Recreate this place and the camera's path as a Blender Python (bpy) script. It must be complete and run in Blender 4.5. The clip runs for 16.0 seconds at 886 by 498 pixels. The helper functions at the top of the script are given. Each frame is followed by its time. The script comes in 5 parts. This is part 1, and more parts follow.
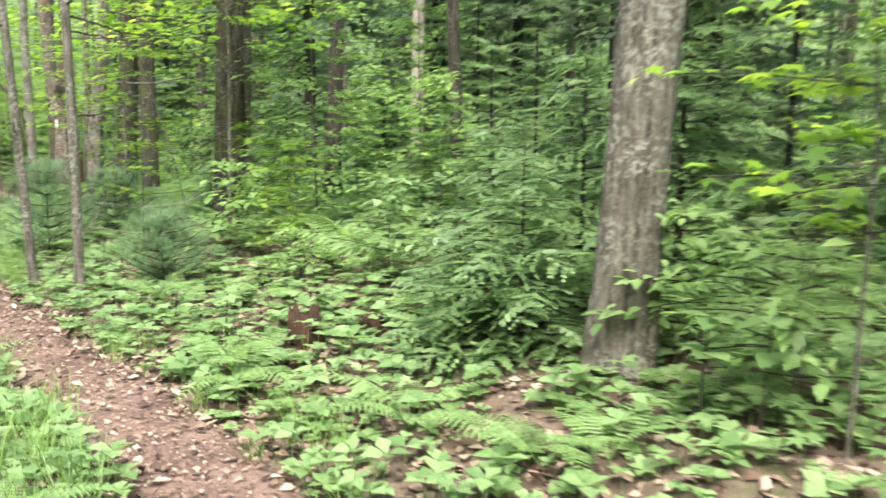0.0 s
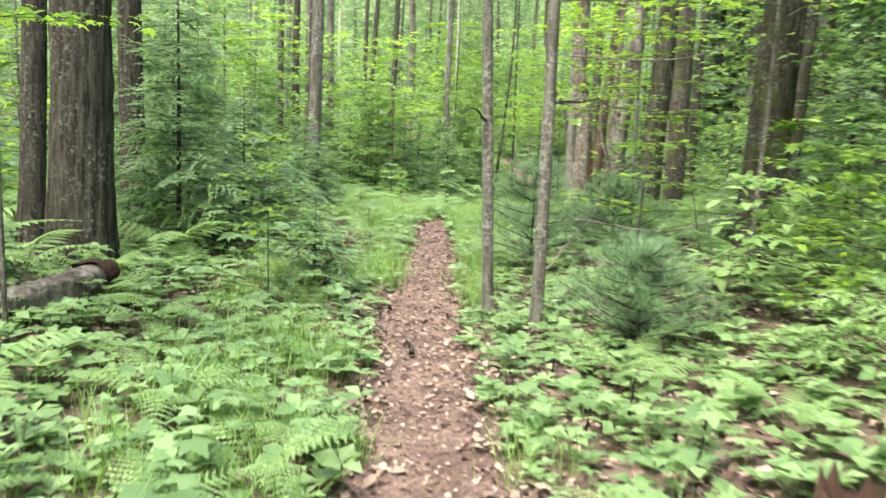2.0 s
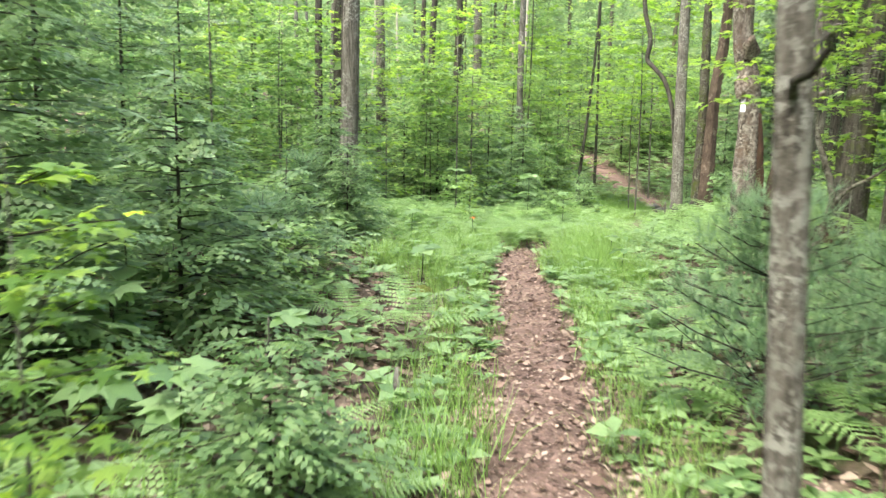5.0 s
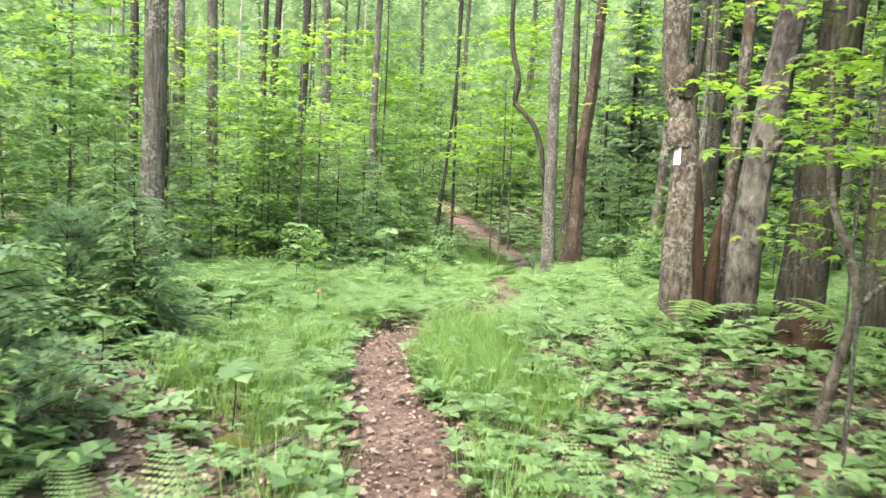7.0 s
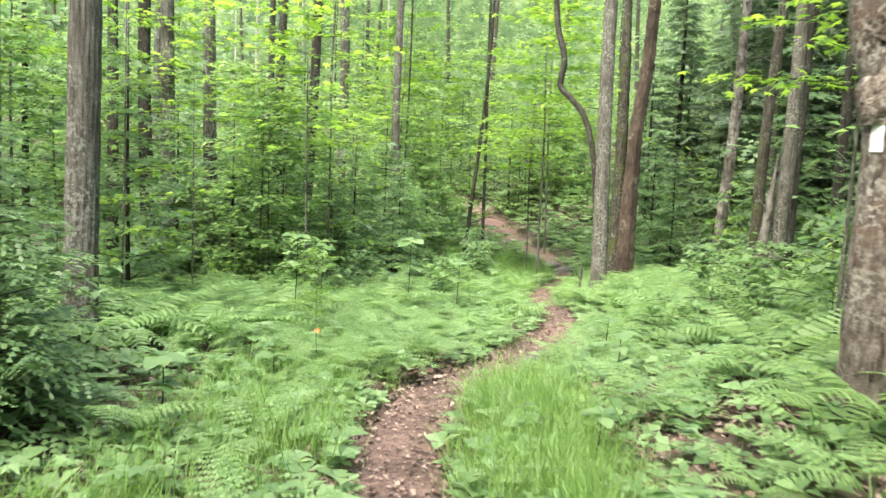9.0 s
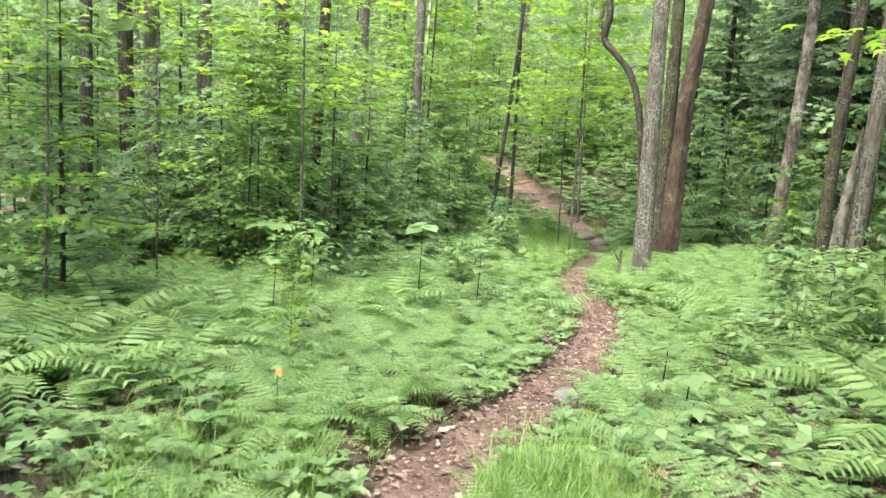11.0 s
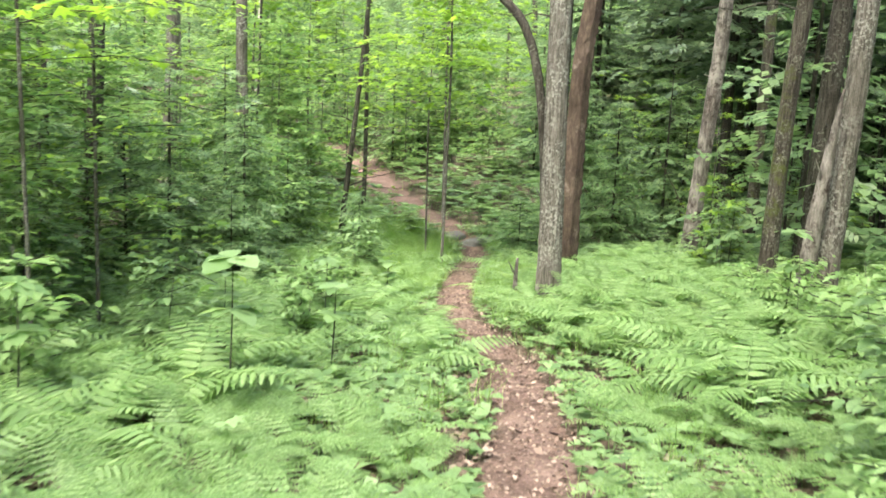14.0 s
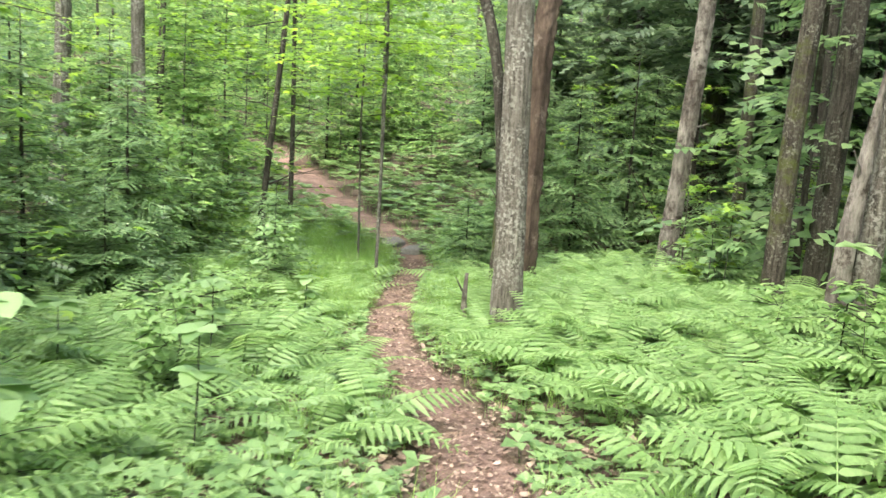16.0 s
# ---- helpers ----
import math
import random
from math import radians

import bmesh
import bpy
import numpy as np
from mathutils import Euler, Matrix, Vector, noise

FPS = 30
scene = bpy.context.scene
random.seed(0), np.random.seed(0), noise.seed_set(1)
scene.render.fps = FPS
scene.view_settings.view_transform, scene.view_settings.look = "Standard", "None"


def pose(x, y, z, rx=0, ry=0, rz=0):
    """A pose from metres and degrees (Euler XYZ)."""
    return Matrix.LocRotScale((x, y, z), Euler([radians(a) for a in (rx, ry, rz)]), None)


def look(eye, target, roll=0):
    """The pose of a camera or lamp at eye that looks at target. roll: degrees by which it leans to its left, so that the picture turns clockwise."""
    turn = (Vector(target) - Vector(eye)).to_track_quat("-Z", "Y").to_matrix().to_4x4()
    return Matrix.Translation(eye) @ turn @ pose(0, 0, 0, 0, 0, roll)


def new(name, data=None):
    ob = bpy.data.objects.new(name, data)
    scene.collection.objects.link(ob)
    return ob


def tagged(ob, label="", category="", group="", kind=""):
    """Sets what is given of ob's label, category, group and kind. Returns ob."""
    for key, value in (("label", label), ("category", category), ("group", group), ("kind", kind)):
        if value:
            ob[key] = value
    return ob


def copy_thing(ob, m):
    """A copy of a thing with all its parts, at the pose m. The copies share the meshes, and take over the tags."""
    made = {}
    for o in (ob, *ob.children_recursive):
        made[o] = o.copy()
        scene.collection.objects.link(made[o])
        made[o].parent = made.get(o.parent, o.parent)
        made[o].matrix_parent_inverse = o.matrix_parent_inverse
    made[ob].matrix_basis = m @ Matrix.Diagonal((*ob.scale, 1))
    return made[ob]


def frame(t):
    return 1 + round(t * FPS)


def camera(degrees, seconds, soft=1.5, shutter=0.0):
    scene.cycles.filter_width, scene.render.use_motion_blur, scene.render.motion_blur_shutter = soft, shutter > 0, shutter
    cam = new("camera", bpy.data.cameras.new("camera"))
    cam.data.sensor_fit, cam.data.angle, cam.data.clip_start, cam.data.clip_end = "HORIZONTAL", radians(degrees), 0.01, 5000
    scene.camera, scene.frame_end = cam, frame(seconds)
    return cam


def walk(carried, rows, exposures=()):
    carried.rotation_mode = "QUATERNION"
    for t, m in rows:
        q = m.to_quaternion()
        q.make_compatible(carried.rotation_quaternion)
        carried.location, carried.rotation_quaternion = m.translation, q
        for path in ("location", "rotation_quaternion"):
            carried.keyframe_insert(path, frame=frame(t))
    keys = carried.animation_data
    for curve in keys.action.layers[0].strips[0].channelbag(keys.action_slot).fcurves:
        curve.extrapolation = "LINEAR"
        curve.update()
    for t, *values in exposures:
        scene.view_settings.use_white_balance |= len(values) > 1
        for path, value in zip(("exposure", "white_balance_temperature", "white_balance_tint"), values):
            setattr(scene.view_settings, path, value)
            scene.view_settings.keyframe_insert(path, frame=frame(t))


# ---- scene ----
# ---- camera and walk ----
cam = camera(53.6, 16.0, soft=1.5, shutter=0.5)
METRES, EYE, TILT, LEAN, TURN = 20.0, 1.5, -8.25, -0.25, 0.0
ROWS = [
    (0.0, 0.0, 0.0, 0.0, 0.0, 0.0, -0.0),
    (0.5, -0.0003, 0.0351, 0.0036, 6.85, -1.02, -0.19),
    (1.0, -0.0009, 0.0666, 0.0069, 18.35, 0.47, -4.27),
    (1.5, -0.0101, 0.098, 0.0097, 29.48, -0.6, -5.77),
    (2.0, -0.0241, 0.1293, 0.0133, 34.26, -1.45, -6.8),
    (2.5, -0.0423, 0.1597, 0.0175, 37.7, -0.61, -5.82),
    (3.0, -0.0609, 0.1895, 0.0238, 38.75, -0.17, -6.05),
    (5.5, -0.1892, 0.3302, 0.0409, 37.79, -3.19, -6.27),
    (6.0, -0.2096, 0.355, 0.046, 34.38, -2.67, -6.24),
    (6.5, -0.225, 0.3818, 0.0498, 31.38, -0.91, -6.02),
    (7.0, -0.2417, 0.4075, 0.0529, 28.46, 1.41, -6.41),
    (7.5, -0.2574, 0.4346, 0.0565, 28.35, 0.46, -6.54),
    (8.0, -0.2754, 0.4585, 0.0601, 28.15, -0.07, -6.71),
    (8.5, -0.2909, 0.4856, 0.0632, 29.3, 1.32, -5.98),
    (9.0, -0.3088, 0.5129, 0.0654, 30.12, 1.0, -6.28),
    (11.5, -0.3648, 0.6146, 0.089, 31.9, -3.61, -7.43),
    (12.0, -0.3822, 0.6413, 0.0898, 30.66, -4.55, -6.99),
    (12.5, -0.4004, 0.6699, 0.0898, 29.13, -4.04, -6.81),
    (13.0, -0.4162, 0.6974, 0.0911, 28.56, -3.78, -6.89),
    (13.5, -0.4315, 0.7228, 0.0925, 24.47, -4.12, -6.21),
    (14.0, -0.4435, 0.7492, 0.0935, 21.98, -1.77, -5.56),
    (14.5, -0.4555, 0.7752, 0.0933, 20.9, -0.87, -6.08),
    (15.0, -0.4646, 0.8005, 0.0938, 20.58, -0.88, -6.26),
    (15.5, -0.4748, 0.8249, 0.0943, 19.29, -1.15, -6.04),
    (16.0, -0.4785, 0.8486, 0.0955, 18.16, -1.19, -5.79),
]
walk(cam, [(t, pose(0, 0, EYE, TILT, LEAN, TURN) @ pose(METRES * x, METRES * y, METRES * z, 90 + pitch, roll, yaw)) for t, x, y, z, yaw, pitch, roll in ROWS],
     exposures=[(0.0, 2.34), (3.0, 2.36), (7.0, 2.37), (12.0, 2.29), (15.0, 2.41), (16.0, 2.41)])

# ---- world and sun: bright overcast, light from above ----
world = bpy.data.worlds.new("world")
scene.world = world
world.use_nodes = True
wn = world.node_tree
sky = wn.nodes.new("ShaderNodeTexSky")
sky.sky_type, sky.sun_disc = "NISHITA", False
sky.sun_elevation, sky.sun_rotation = radians(58), radians(200)
sky.air_density, sky.dust_density, sky.ozone_density = 1.0, 6.0, 1.0
wn.links.new(sky.outputs["Color"], wn.nodes["Background"].inputs["Color"])
wn.nodes["Background"].inputs["Strength"].default_value = 0.15
sun_data = bpy.data.lights.new("sun", "SUN")
sun_data.energy, sun_data.angle, sun_data.color = 1.5, radians(25), (1.0, 0.97, 0.9)
sun = new("sun", sun_data)
sun.matrix_world = look((8, -22, 38), (0, 0, 0))

# ---- materials ----


def nodes_of(name):
    m = bpy.data.materials.new(name)
    m.use_nodes = True
    n = m.node_tree.nodes
    return m, n, m.node_tree.links, n["Principled BSDF"]


def ramp(n, stops):
    r = n.new("ShaderNodeValToRGB")
    e = r.color_ramp.elements
    while len(e) < len(stops):
        e.new(0.5)
    for k, (p, c) in enumerate(stops):
        e[k].position, e[k].color = p, (*c, 1)
    return r


def leaf_material(name, dark, mid, light, through_share=0.4, rough=0.55):
    """Thin leaves: a different tint for every leaf, vein-scale mottling, and light that passes through."""
    m, n, l, b = nodes_of(name)
    geo, obj, add, fr = n.new("ShaderNodeNewGeometry"), n.new("ShaderNodeObjectInfo"), n.new("ShaderNodeMath"), n.new("ShaderNodeMath")
    l.new(geo.outputs["Random Per Island"], add.inputs[0])
    l.new(obj.outputs["Random"], add.inputs[1])
    fr.operation = "FRACT"
    l.new(add.outputs[0], fr.inputs[0])
    r = ramp(n, [(0.0, dark), (0.5, mid), (1.0, light)])
    l.new(fr.outputs[0], r.inputs[0])
    tc, nz = n.new("ShaderNodeTexCoord"), n.new("ShaderNodeTexNoise")
    nz.inputs["Scale"].default_value, nz.inputs["Detail"].default_value = 60, 3
    l.new(tc.outputs["Object"], nz.inputs["Vector"])
    hsv, mp = n.new("ShaderNodeHueSaturation"), n.new("ShaderNodeMapRange")
    mp.inputs["To Min"].default_value, mp.inputs["To Max"].default_value = 0.7, 1.3
    l.new(nz.outputs["Fac"], mp.inputs["Value"])
    l.new(mp.outputs[0], hsv.inputs["Value"])
    l.new(r.outputs[0], hsv.inputs["Color"])
    l.new(hsv.outputs[0], b.inputs["Base Color"])
    b.inputs["Roughness"].default_value = rough
    b.inputs["Specular IOR Level"].default_value = 0.55
    tr, mix = n.new("ShaderNodeBsdfTranslucent"), n.new("ShaderNodeMixShader")
    warm = n.new("ShaderNodeHueSaturation")
    warm.inputs["Hue"].default_value, warm.inputs["Saturation"].default_value, warm.inputs["Value"].default_value = 0.485, 1.1, 1.6
    l.new(hsv.outputs[0], warm.inputs["Color"])
    l.new(warm.outputs[0], tr.inputs["Color"])
    mix.inputs[0].default_value = through_share
    l.new(b.outputs[0], mix.inputs[1])
    l.new(tr.outputs[0], mix.inputs[2])
    l.new(mix.outputs[0], n["Material Output"].inputs["Surface"])
    return m


def rough_material(name, stops, scale, stretch=(1, 1, 1), bump=0.5, rough=0.9, spots=None, bump_scale=None, per_piece=False):
    """Bark, wood, soil, stone: two scales of mottling, relief, and patches with a colour of their own."""
    m, n, l, b = nodes_of(name)
    tc, mp = n.new("ShaderNodeTexCoord"), n.new("ShaderNodeMapping")
    mp.inputs["Scale"].default_value = stretch
    l.new(tc.outputs["Object"], mp.inputs["Vector"])
    fine, big = n.new("ShaderNodeTexNoise"), n.new("ShaderNodeTexNoise")
    fine.inputs["Scale"].default_value, fine.inputs["Detail"].default_value, fine.inputs["Roughness"].default_value = scale, 8, 0.7
    big.inputs["Scale"].default_value, big.inputs["Detail"].default_value = scale * 0.12, 4
    l.new(mp.outputs[0], fine.inputs["Vector"])
    l.new(tc.outputs["Object"], big.inputs["Vector"])
    r = ramp(n, stops)
    s = n.new("ShaderNodeMath")
    s.operation = "MULTIPLY_ADD"
    s.inputs[1].default_value = 0.45
    l.new(big.outputs["Fac"], s.inputs[0])
    half_mix = n.new("ShaderNodeMath")
    half_mix.operation = "MULTIPLY"
    half_mix.inputs[1].default_value = 0.55
    l.new(fine.outputs["Fac"], half_mix.inputs[0])
    l.new(half_mix.outputs[0], s.inputs[2])
    value = s.outputs[0]
    if per_piece:
        geo, obj = n.new("ShaderNodeNewGeometry"), n.new("ShaderNodeObjectInfo")
        a1, a2, a3 = n.new("ShaderNodeMath"), n.new("ShaderNodeMath"), n.new("ShaderNodeMath")
        l.new(geo.outputs["Random Per Island"], a1.inputs[0])
        l.new(obj.outputs["Random"], a1.inputs[1])
        a2.operation = "FRACT"
        l.new(a1.outputs[0], a2.inputs[0])
        a3.operation = "MULTIPLY_ADD"
        a3.inputs[1].default_value = 0.3
        l.new(value, a3.inputs[0])
        a4 = n.new("ShaderNodeMath")
        a4.operation = "MULTIPLY"
        a4.inputs[1].default_value = 0.75
        l.new(a2.outputs[0], a4.inputs[0])
        l.new(a4.outputs[0], a3.inputs[2])
        value = a3.outputs[0]
    l.new(value, r.inputs[0])
    colour = r.outputs[0]
    if spots:
        v, sr, mx = n.new("ShaderNodeTexNoise"), None, n.new("ShaderNodeMix")
        v.inputs["Scale"].default_value, v.inputs["Detail"].default_value, v.inputs["Roughness"].default_value = spots[1], 9, 0.72
        l.new(tc.outputs["Object"], v.inputs["Vector"])
        sr = ramp(n, [(spots[2] - 0.02, (0, 0, 0)), (spots[2] + 0.10, (1, 1, 1))])
        l.new(v.outputs["Fac"], sr.inputs[0])
        mx.data_type = "RGBA"
        l.new(sr.outputs[0], mx.inputs[0])
        l.new(colour, mx.inputs[6])
        mx.inputs[7].default_value = (*spots[0], 1)
        colour = mx.outputs[2]
    l.new(colour, b.inputs["Base Color"])
    b.inputs["Roughness"].default_value = rough
    b.inputs["Specular IOR Level"].default_value = 0.2
    bp = n.new("ShaderNodeBump")
    bp.inputs["Strength"].default_value, bp.inputs["Distance"].default_value = bump, 0.035
    l.new(fine.outputs["Fac"], bp.inputs["Height"])
    l.new(bp.outputs[0], b.inputs["Normal"])
    return m



def bark_material(name, dark, mid, light, lichen, lichen_at=0.56, moss=None, moss_at=0.6, furrow=34, long=0.13, bump=1.0):
    """Furrowed bark: upright ridges broken across, pale lichen flecks in patches, and moss where given."""
    m, n, l, b = nodes_of(name)
    tc, mp = n.new("ShaderNodeTexCoord"), n.new("ShaderNodeMapping")
    mp.inputs["Scale"].default_value = (1, 1, long)
    l.new(tc.outputs["Object"], mp.inputs["Vector"])

    def wool(scale, detail, rough, source):
        w = n.new("ShaderNodeTexNoise")
        w.inputs["Scale"].default_value, w.inputs["Detail"].default_value, w.inputs["Roughness"].default_value = scale, detail, rough
        l.new(source, w.inputs["Vector"])
        return w.outputs["Fac"]

    def blend(fac, a, colour):
        x = n.new("ShaderNodeMix")
        x.data_type = "RGBA"
        l.new(fac, x.inputs[0])
        l.new(a, x.inputs[6])
        x.inputs[7].default_value = (*colour, 1)
        return x.outputs[2]

    def mul(a, c):
        x = n.new("ShaderNodeMath")
        x.operation = "MULTIPLY"
        l.new(a, x.inputs[0])
        l.new(c, x.inputs[1])
        return x.outputs[0]

    ridge, grain = wool(furrow, 5, 0.62, mp.outputs[0]), wool(70, 6, 0.7, tc.outputs["Object"])
    total = n.new("ShaderNodeMath")
    total.operation = "MULTIPLY_ADD"
    total.inputs[1].default_value = 0.35
    l.new(grain, total.inputs[0])
    part65 = n.new("ShaderNodeMath")
    part65.operation = "MULTIPLY"
    part65.inputs[1].default_value = 0.65
    l.new(ridge, part65.inputs[0])
    l.new(part65.outputs[0], total.inputs[2])
    tone = ramp(n, [(0.36, dark), (0.49, mid), (0.64, light)])
    l.new(total.outputs[0], tone.inputs[0])
    patch = ramp(n, [(0.42, (0, 0, 0)), (0.58, (1, 1, 1))])
    l.new(wool(3.2, 3, 0.6, tc.outputs["Object"]), patch.inputs[0])
    fleck = ramp(n, [(lichen_at - 0.03, (0, 0, 0)), (lichen_at + 0.04, (1, 1, 1))])
    l.new(wool(30, 5, 0.65, tc.outputs["Object"]), fleck.inputs[0])
    colour = blend(mul(patch.outputs[0], fleck.outputs[0]), tone.outputs[0], lichen)
    if moss:
        green = ramp(n, [(moss_at - 0.05, (0, 0, 0)), (moss_at + 0.06, (1, 1, 1))])
        l.new(wool(2.4, 7, 0.7, tc.outputs["Object"]), green.inputs[0])
        colour = blend(green.outputs[0], colour, moss)
    l.new(colour, b.inputs["Base Color"])
    b.inputs["Roughness"].default_value, b.inputs["Specular IOR Level"].default_value = 0.92, 0.15
    bp = n.new("ShaderNodeBump")
    bp.inputs["Strength"].default_value, bp.inputs["Distance"].default_value = bump, 0.03
    l.new(total.outputs[0], bp.inputs["Height"])
    l.new(bp.outputs[0], b.inputs["Normal"])
    return m


FERN = leaf_material("fern_green", (0.12, 0.215, 0.07), (0.175, 0.285, 0.105), (0.24, 0.36, 0.15), 0.5, 0.5)
HERB = leaf_material("herb_green", (0.095, 0.175, 0.065), (0.15, 0.245, 0.095), (0.22, 0.33, 0.15), 0.40, 0.42)
MAPLE = leaf_material("maple_green", (0.085, 0.175, 0.035), (0.14, 0.25, 0.05), (0.23, 0.345, 0.065), 0.58, 0.42)
GRASS = leaf_material("grass_green", (0.11, 0.21, 0.05), (0.16, 0.28, 0.07), (0.22, 0.36, 0.10), 0.42, 0.42)
NEEDLE = leaf_material("needle_green", (0.08, 0.145, 0.06), (0.12, 0.205, 0.085), (0.175, 0.265, 0.115), 0.45, 0.45)
# darker copy of the needle green: shade of the right-hand woods put into the colour
SHADED_NEEDLE = leaf_material("shaded_needle_green", (0.045, 0.08, 0.04), (0.07, 0.115, 0.055), (0.105, 0.155, 0.078), 0.35, 0.5)
# brighter, yellower copy of the maple green: backlight painted into the leaf colour
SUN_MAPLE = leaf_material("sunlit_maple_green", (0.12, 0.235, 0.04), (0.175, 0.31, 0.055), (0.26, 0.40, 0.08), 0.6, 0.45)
PINE = leaf_material("pine_needle_green", (0.095, 0.17, 0.095), (0.14, 0.23, 0.12), (0.19, 0.29, 0.155), 0.42, 0.45)
CANOPY = leaf_material("canopy_green", (0.08, 0.165, 0.05), (0.145, 0.25, 0.085), (0.24, 0.35, 0.13), 0.55, 0.42)
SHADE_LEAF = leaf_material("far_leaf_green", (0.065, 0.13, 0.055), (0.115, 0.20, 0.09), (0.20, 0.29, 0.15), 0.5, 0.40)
LITTER = rough_material("dead_leaf", [(0.1, (0.035, 0.022, 0.017)), (0.4, (0.11, 0.072, 0.056)), (0.7, (0.24, 0.18, 0.145)), (0.95, (0.35, 0.285, 0.235))], 40, bump=0.3, rough=0.75, per_piece=True)
SOIL = rough_material("forest_floor", [(0.25, (0.035, 0.026, 0.019)), (0.5, (0.11, 0.083, 0.063)), (0.75, (0.21, 0.163, 0.127))], 22, bump=0.9, spots=((0.055, 0.075, 0.028), 1.3, 0.57))
TRAIL = rough_material("trail_soil", [(0.32, (0.05, 0.034, 0.027)), (0.5, (0.15, 0.10, 0.082)), (0.7, (0.27, 0.19, 0.16))], 26, bump=1.0, spots=((0.30, 0.20, 0.16), 14.0, 0.6))
BARK_GREY = bark_material("grey_bark", (0.022, 0.020, 0.016), (0.085, 0.080, 0.066), (0.165, 0.160, 0.135), (0.23, 0.235, 0.205), 0.53)
BARK_DARK = bark_material("dark_bark", (0.010, 0.009, 0.007), (0.036, 0.033, 0.026), (0.080, 0.076, 0.060), (0.13, 0.135, 0.11), 0.57)
BARK_MOSS = bark_material("mossy_bark", (0.012, 0.010, 0.008), (0.045, 0.041, 0.032), (0.105, 0.10, 0.08), (0.16, 0.165, 0.135), 0.56, (0.06, 0.075, 0.018), 0.56)
BARK_BIRCH = rough_material("pale_bark", [(0.25, (0.16, 0.14, 0.11)), (0.5, (0.36, 0.33, 0.28)), (0.75, (0.52, 0.49, 0.43))], 18, (1, 1, 0.3), 0.6, spots=((0.12, 0.10, 0.08), 8.0, 0.62))
DEAD_WOOD = rough_material("weathered_wood", [(0.36, (0.03, 0.026, 0.022)), (0.47, (0.12, 0.11, 0.096)), (0.62, (0.28, 0.265, 0.235))], 26, (1, 1, 0.3), 1.0, spots=((0.045, 0.036, 0.028), 7.0, 0.53))
SNAG_BARK = bark_material("peeling_snag_bark", (0.020, 0.016, 0.013), (0.095, 0.080, 0.066), (0.21, 0.19, 0.16), (0.28, 0.265, 0.225), 0.53, (0.10, 0.065, 0.042), 0.58, 26, 0.3)
BURL_WOOD = bark_material("frayed_bark", (0.03, 0.022, 0.016), (0.12, 0.098, 0.076), (0.23, 0.20, 0.165), (0.30, 0.275, 0.235), 0.55, furrow=40, long=0.8)
RED_WOOD = rough_material("red_brown_dead_wood", [(0.32, (0.016, 0.012, 0.009)), (0.5, (0.065, 0.048, 0.036)), (0.7, (0.15, 0.118, 0.092))], 22, (1, 1, 0.25), 1.0, spots=((0.21, 0.18, 0.15), 4.0, 0.58))
ROTTEN = rough_material("rotten_wood", [(0.25, (0.012, 0.008, 0.006)), (0.5, (0.045, 0.026, 0.017)), (0.75, (0.11, 0.065, 0.04))], 30, (1, 1, 0.2), 1.0, spots=((0.06, 0.09, 0.02), 6.0, 0.6))
STONE = rough_material("grey_stone", [(0.25, (0.06, 0.06, 0.055)), (0.5, (0.13, 0.128, 0.12)), (0.75, (0.22, 0.215, 0.20))], 20, bump=0.5)
PAINT = rough_material("white_paint", [(0.25, (0.55, 0.55, 0.54)), (0.5, (0.78, 0.78, 0.77)), (0.75, (0.86, 0.86, 0.86))], 30, bump=0.4, rough=0.6)
ORANGE = rough_material("orange_leaf", [(0.25, (0.30, 0.07, 0.02)), (0.5, (0.55, 0.17, 0.05)), (0.75, (0.65, 0.28, 0.12))], 40, bump=0.3, rough=0.7)
MOSS = rough_material("moss", [(0.25, (0.05, 0.06, 0.015)), (0.5, (0.12, 0.14, 0.03)), (0.75, (0.20, 0.21, 0.06))], 60, bump=1.0)

# ---- mesh tools: a shape is (points, triangles) ----
rng = np.random.default_rng(7)


def mesh_of(name, shape, material, smooth=False):
    v, f = np.asarray(shape[0], np.float32), np.asarray(shape[1], np.int32)
    me = bpy.data.meshes.new(name)
    me.vertices.add(len(v))
    me.vertices.foreach_set("co", v.ravel())
    me.loops.add(f.size)
    me.loops.foreach_set("vertex_index", f.ravel())
    me.polygons.add(len(f))
    me.polygons.foreach_set("loop_start", np.arange(0, f.size, 3, dtype=np.int32))
    if smooth:
        me.polygons.foreach_set("use_smooth", np.ones(len(f), bool))
    me.materials.append(material)
    me.update(calc_edges=True)
    return me


def join(shapes):
    vs, fs, k = [], [], 0
    for v, f in shapes:
        vs.append(np.asarray(v, float))
        fs.append(np.asarray(f, int) + k)
        k += len(v)
    return np.concatenate(vs), np.concatenate(fs)


def stamp(shape, m):
    """One shape repeated at the poses m (k, 4, 4)."""
    v, f = np.asarray(shape[0], float), np.asarray(shape[1], int)
    out = np.einsum("kij,nj->kni", m[:, :3, :3], v) + m[:, None, :3, 3]
    faces = f[None] + (np.arange(len(m)) * len(v))[:, None, None]
    return out.reshape(-1, 3), faces.reshape(-1, 3)


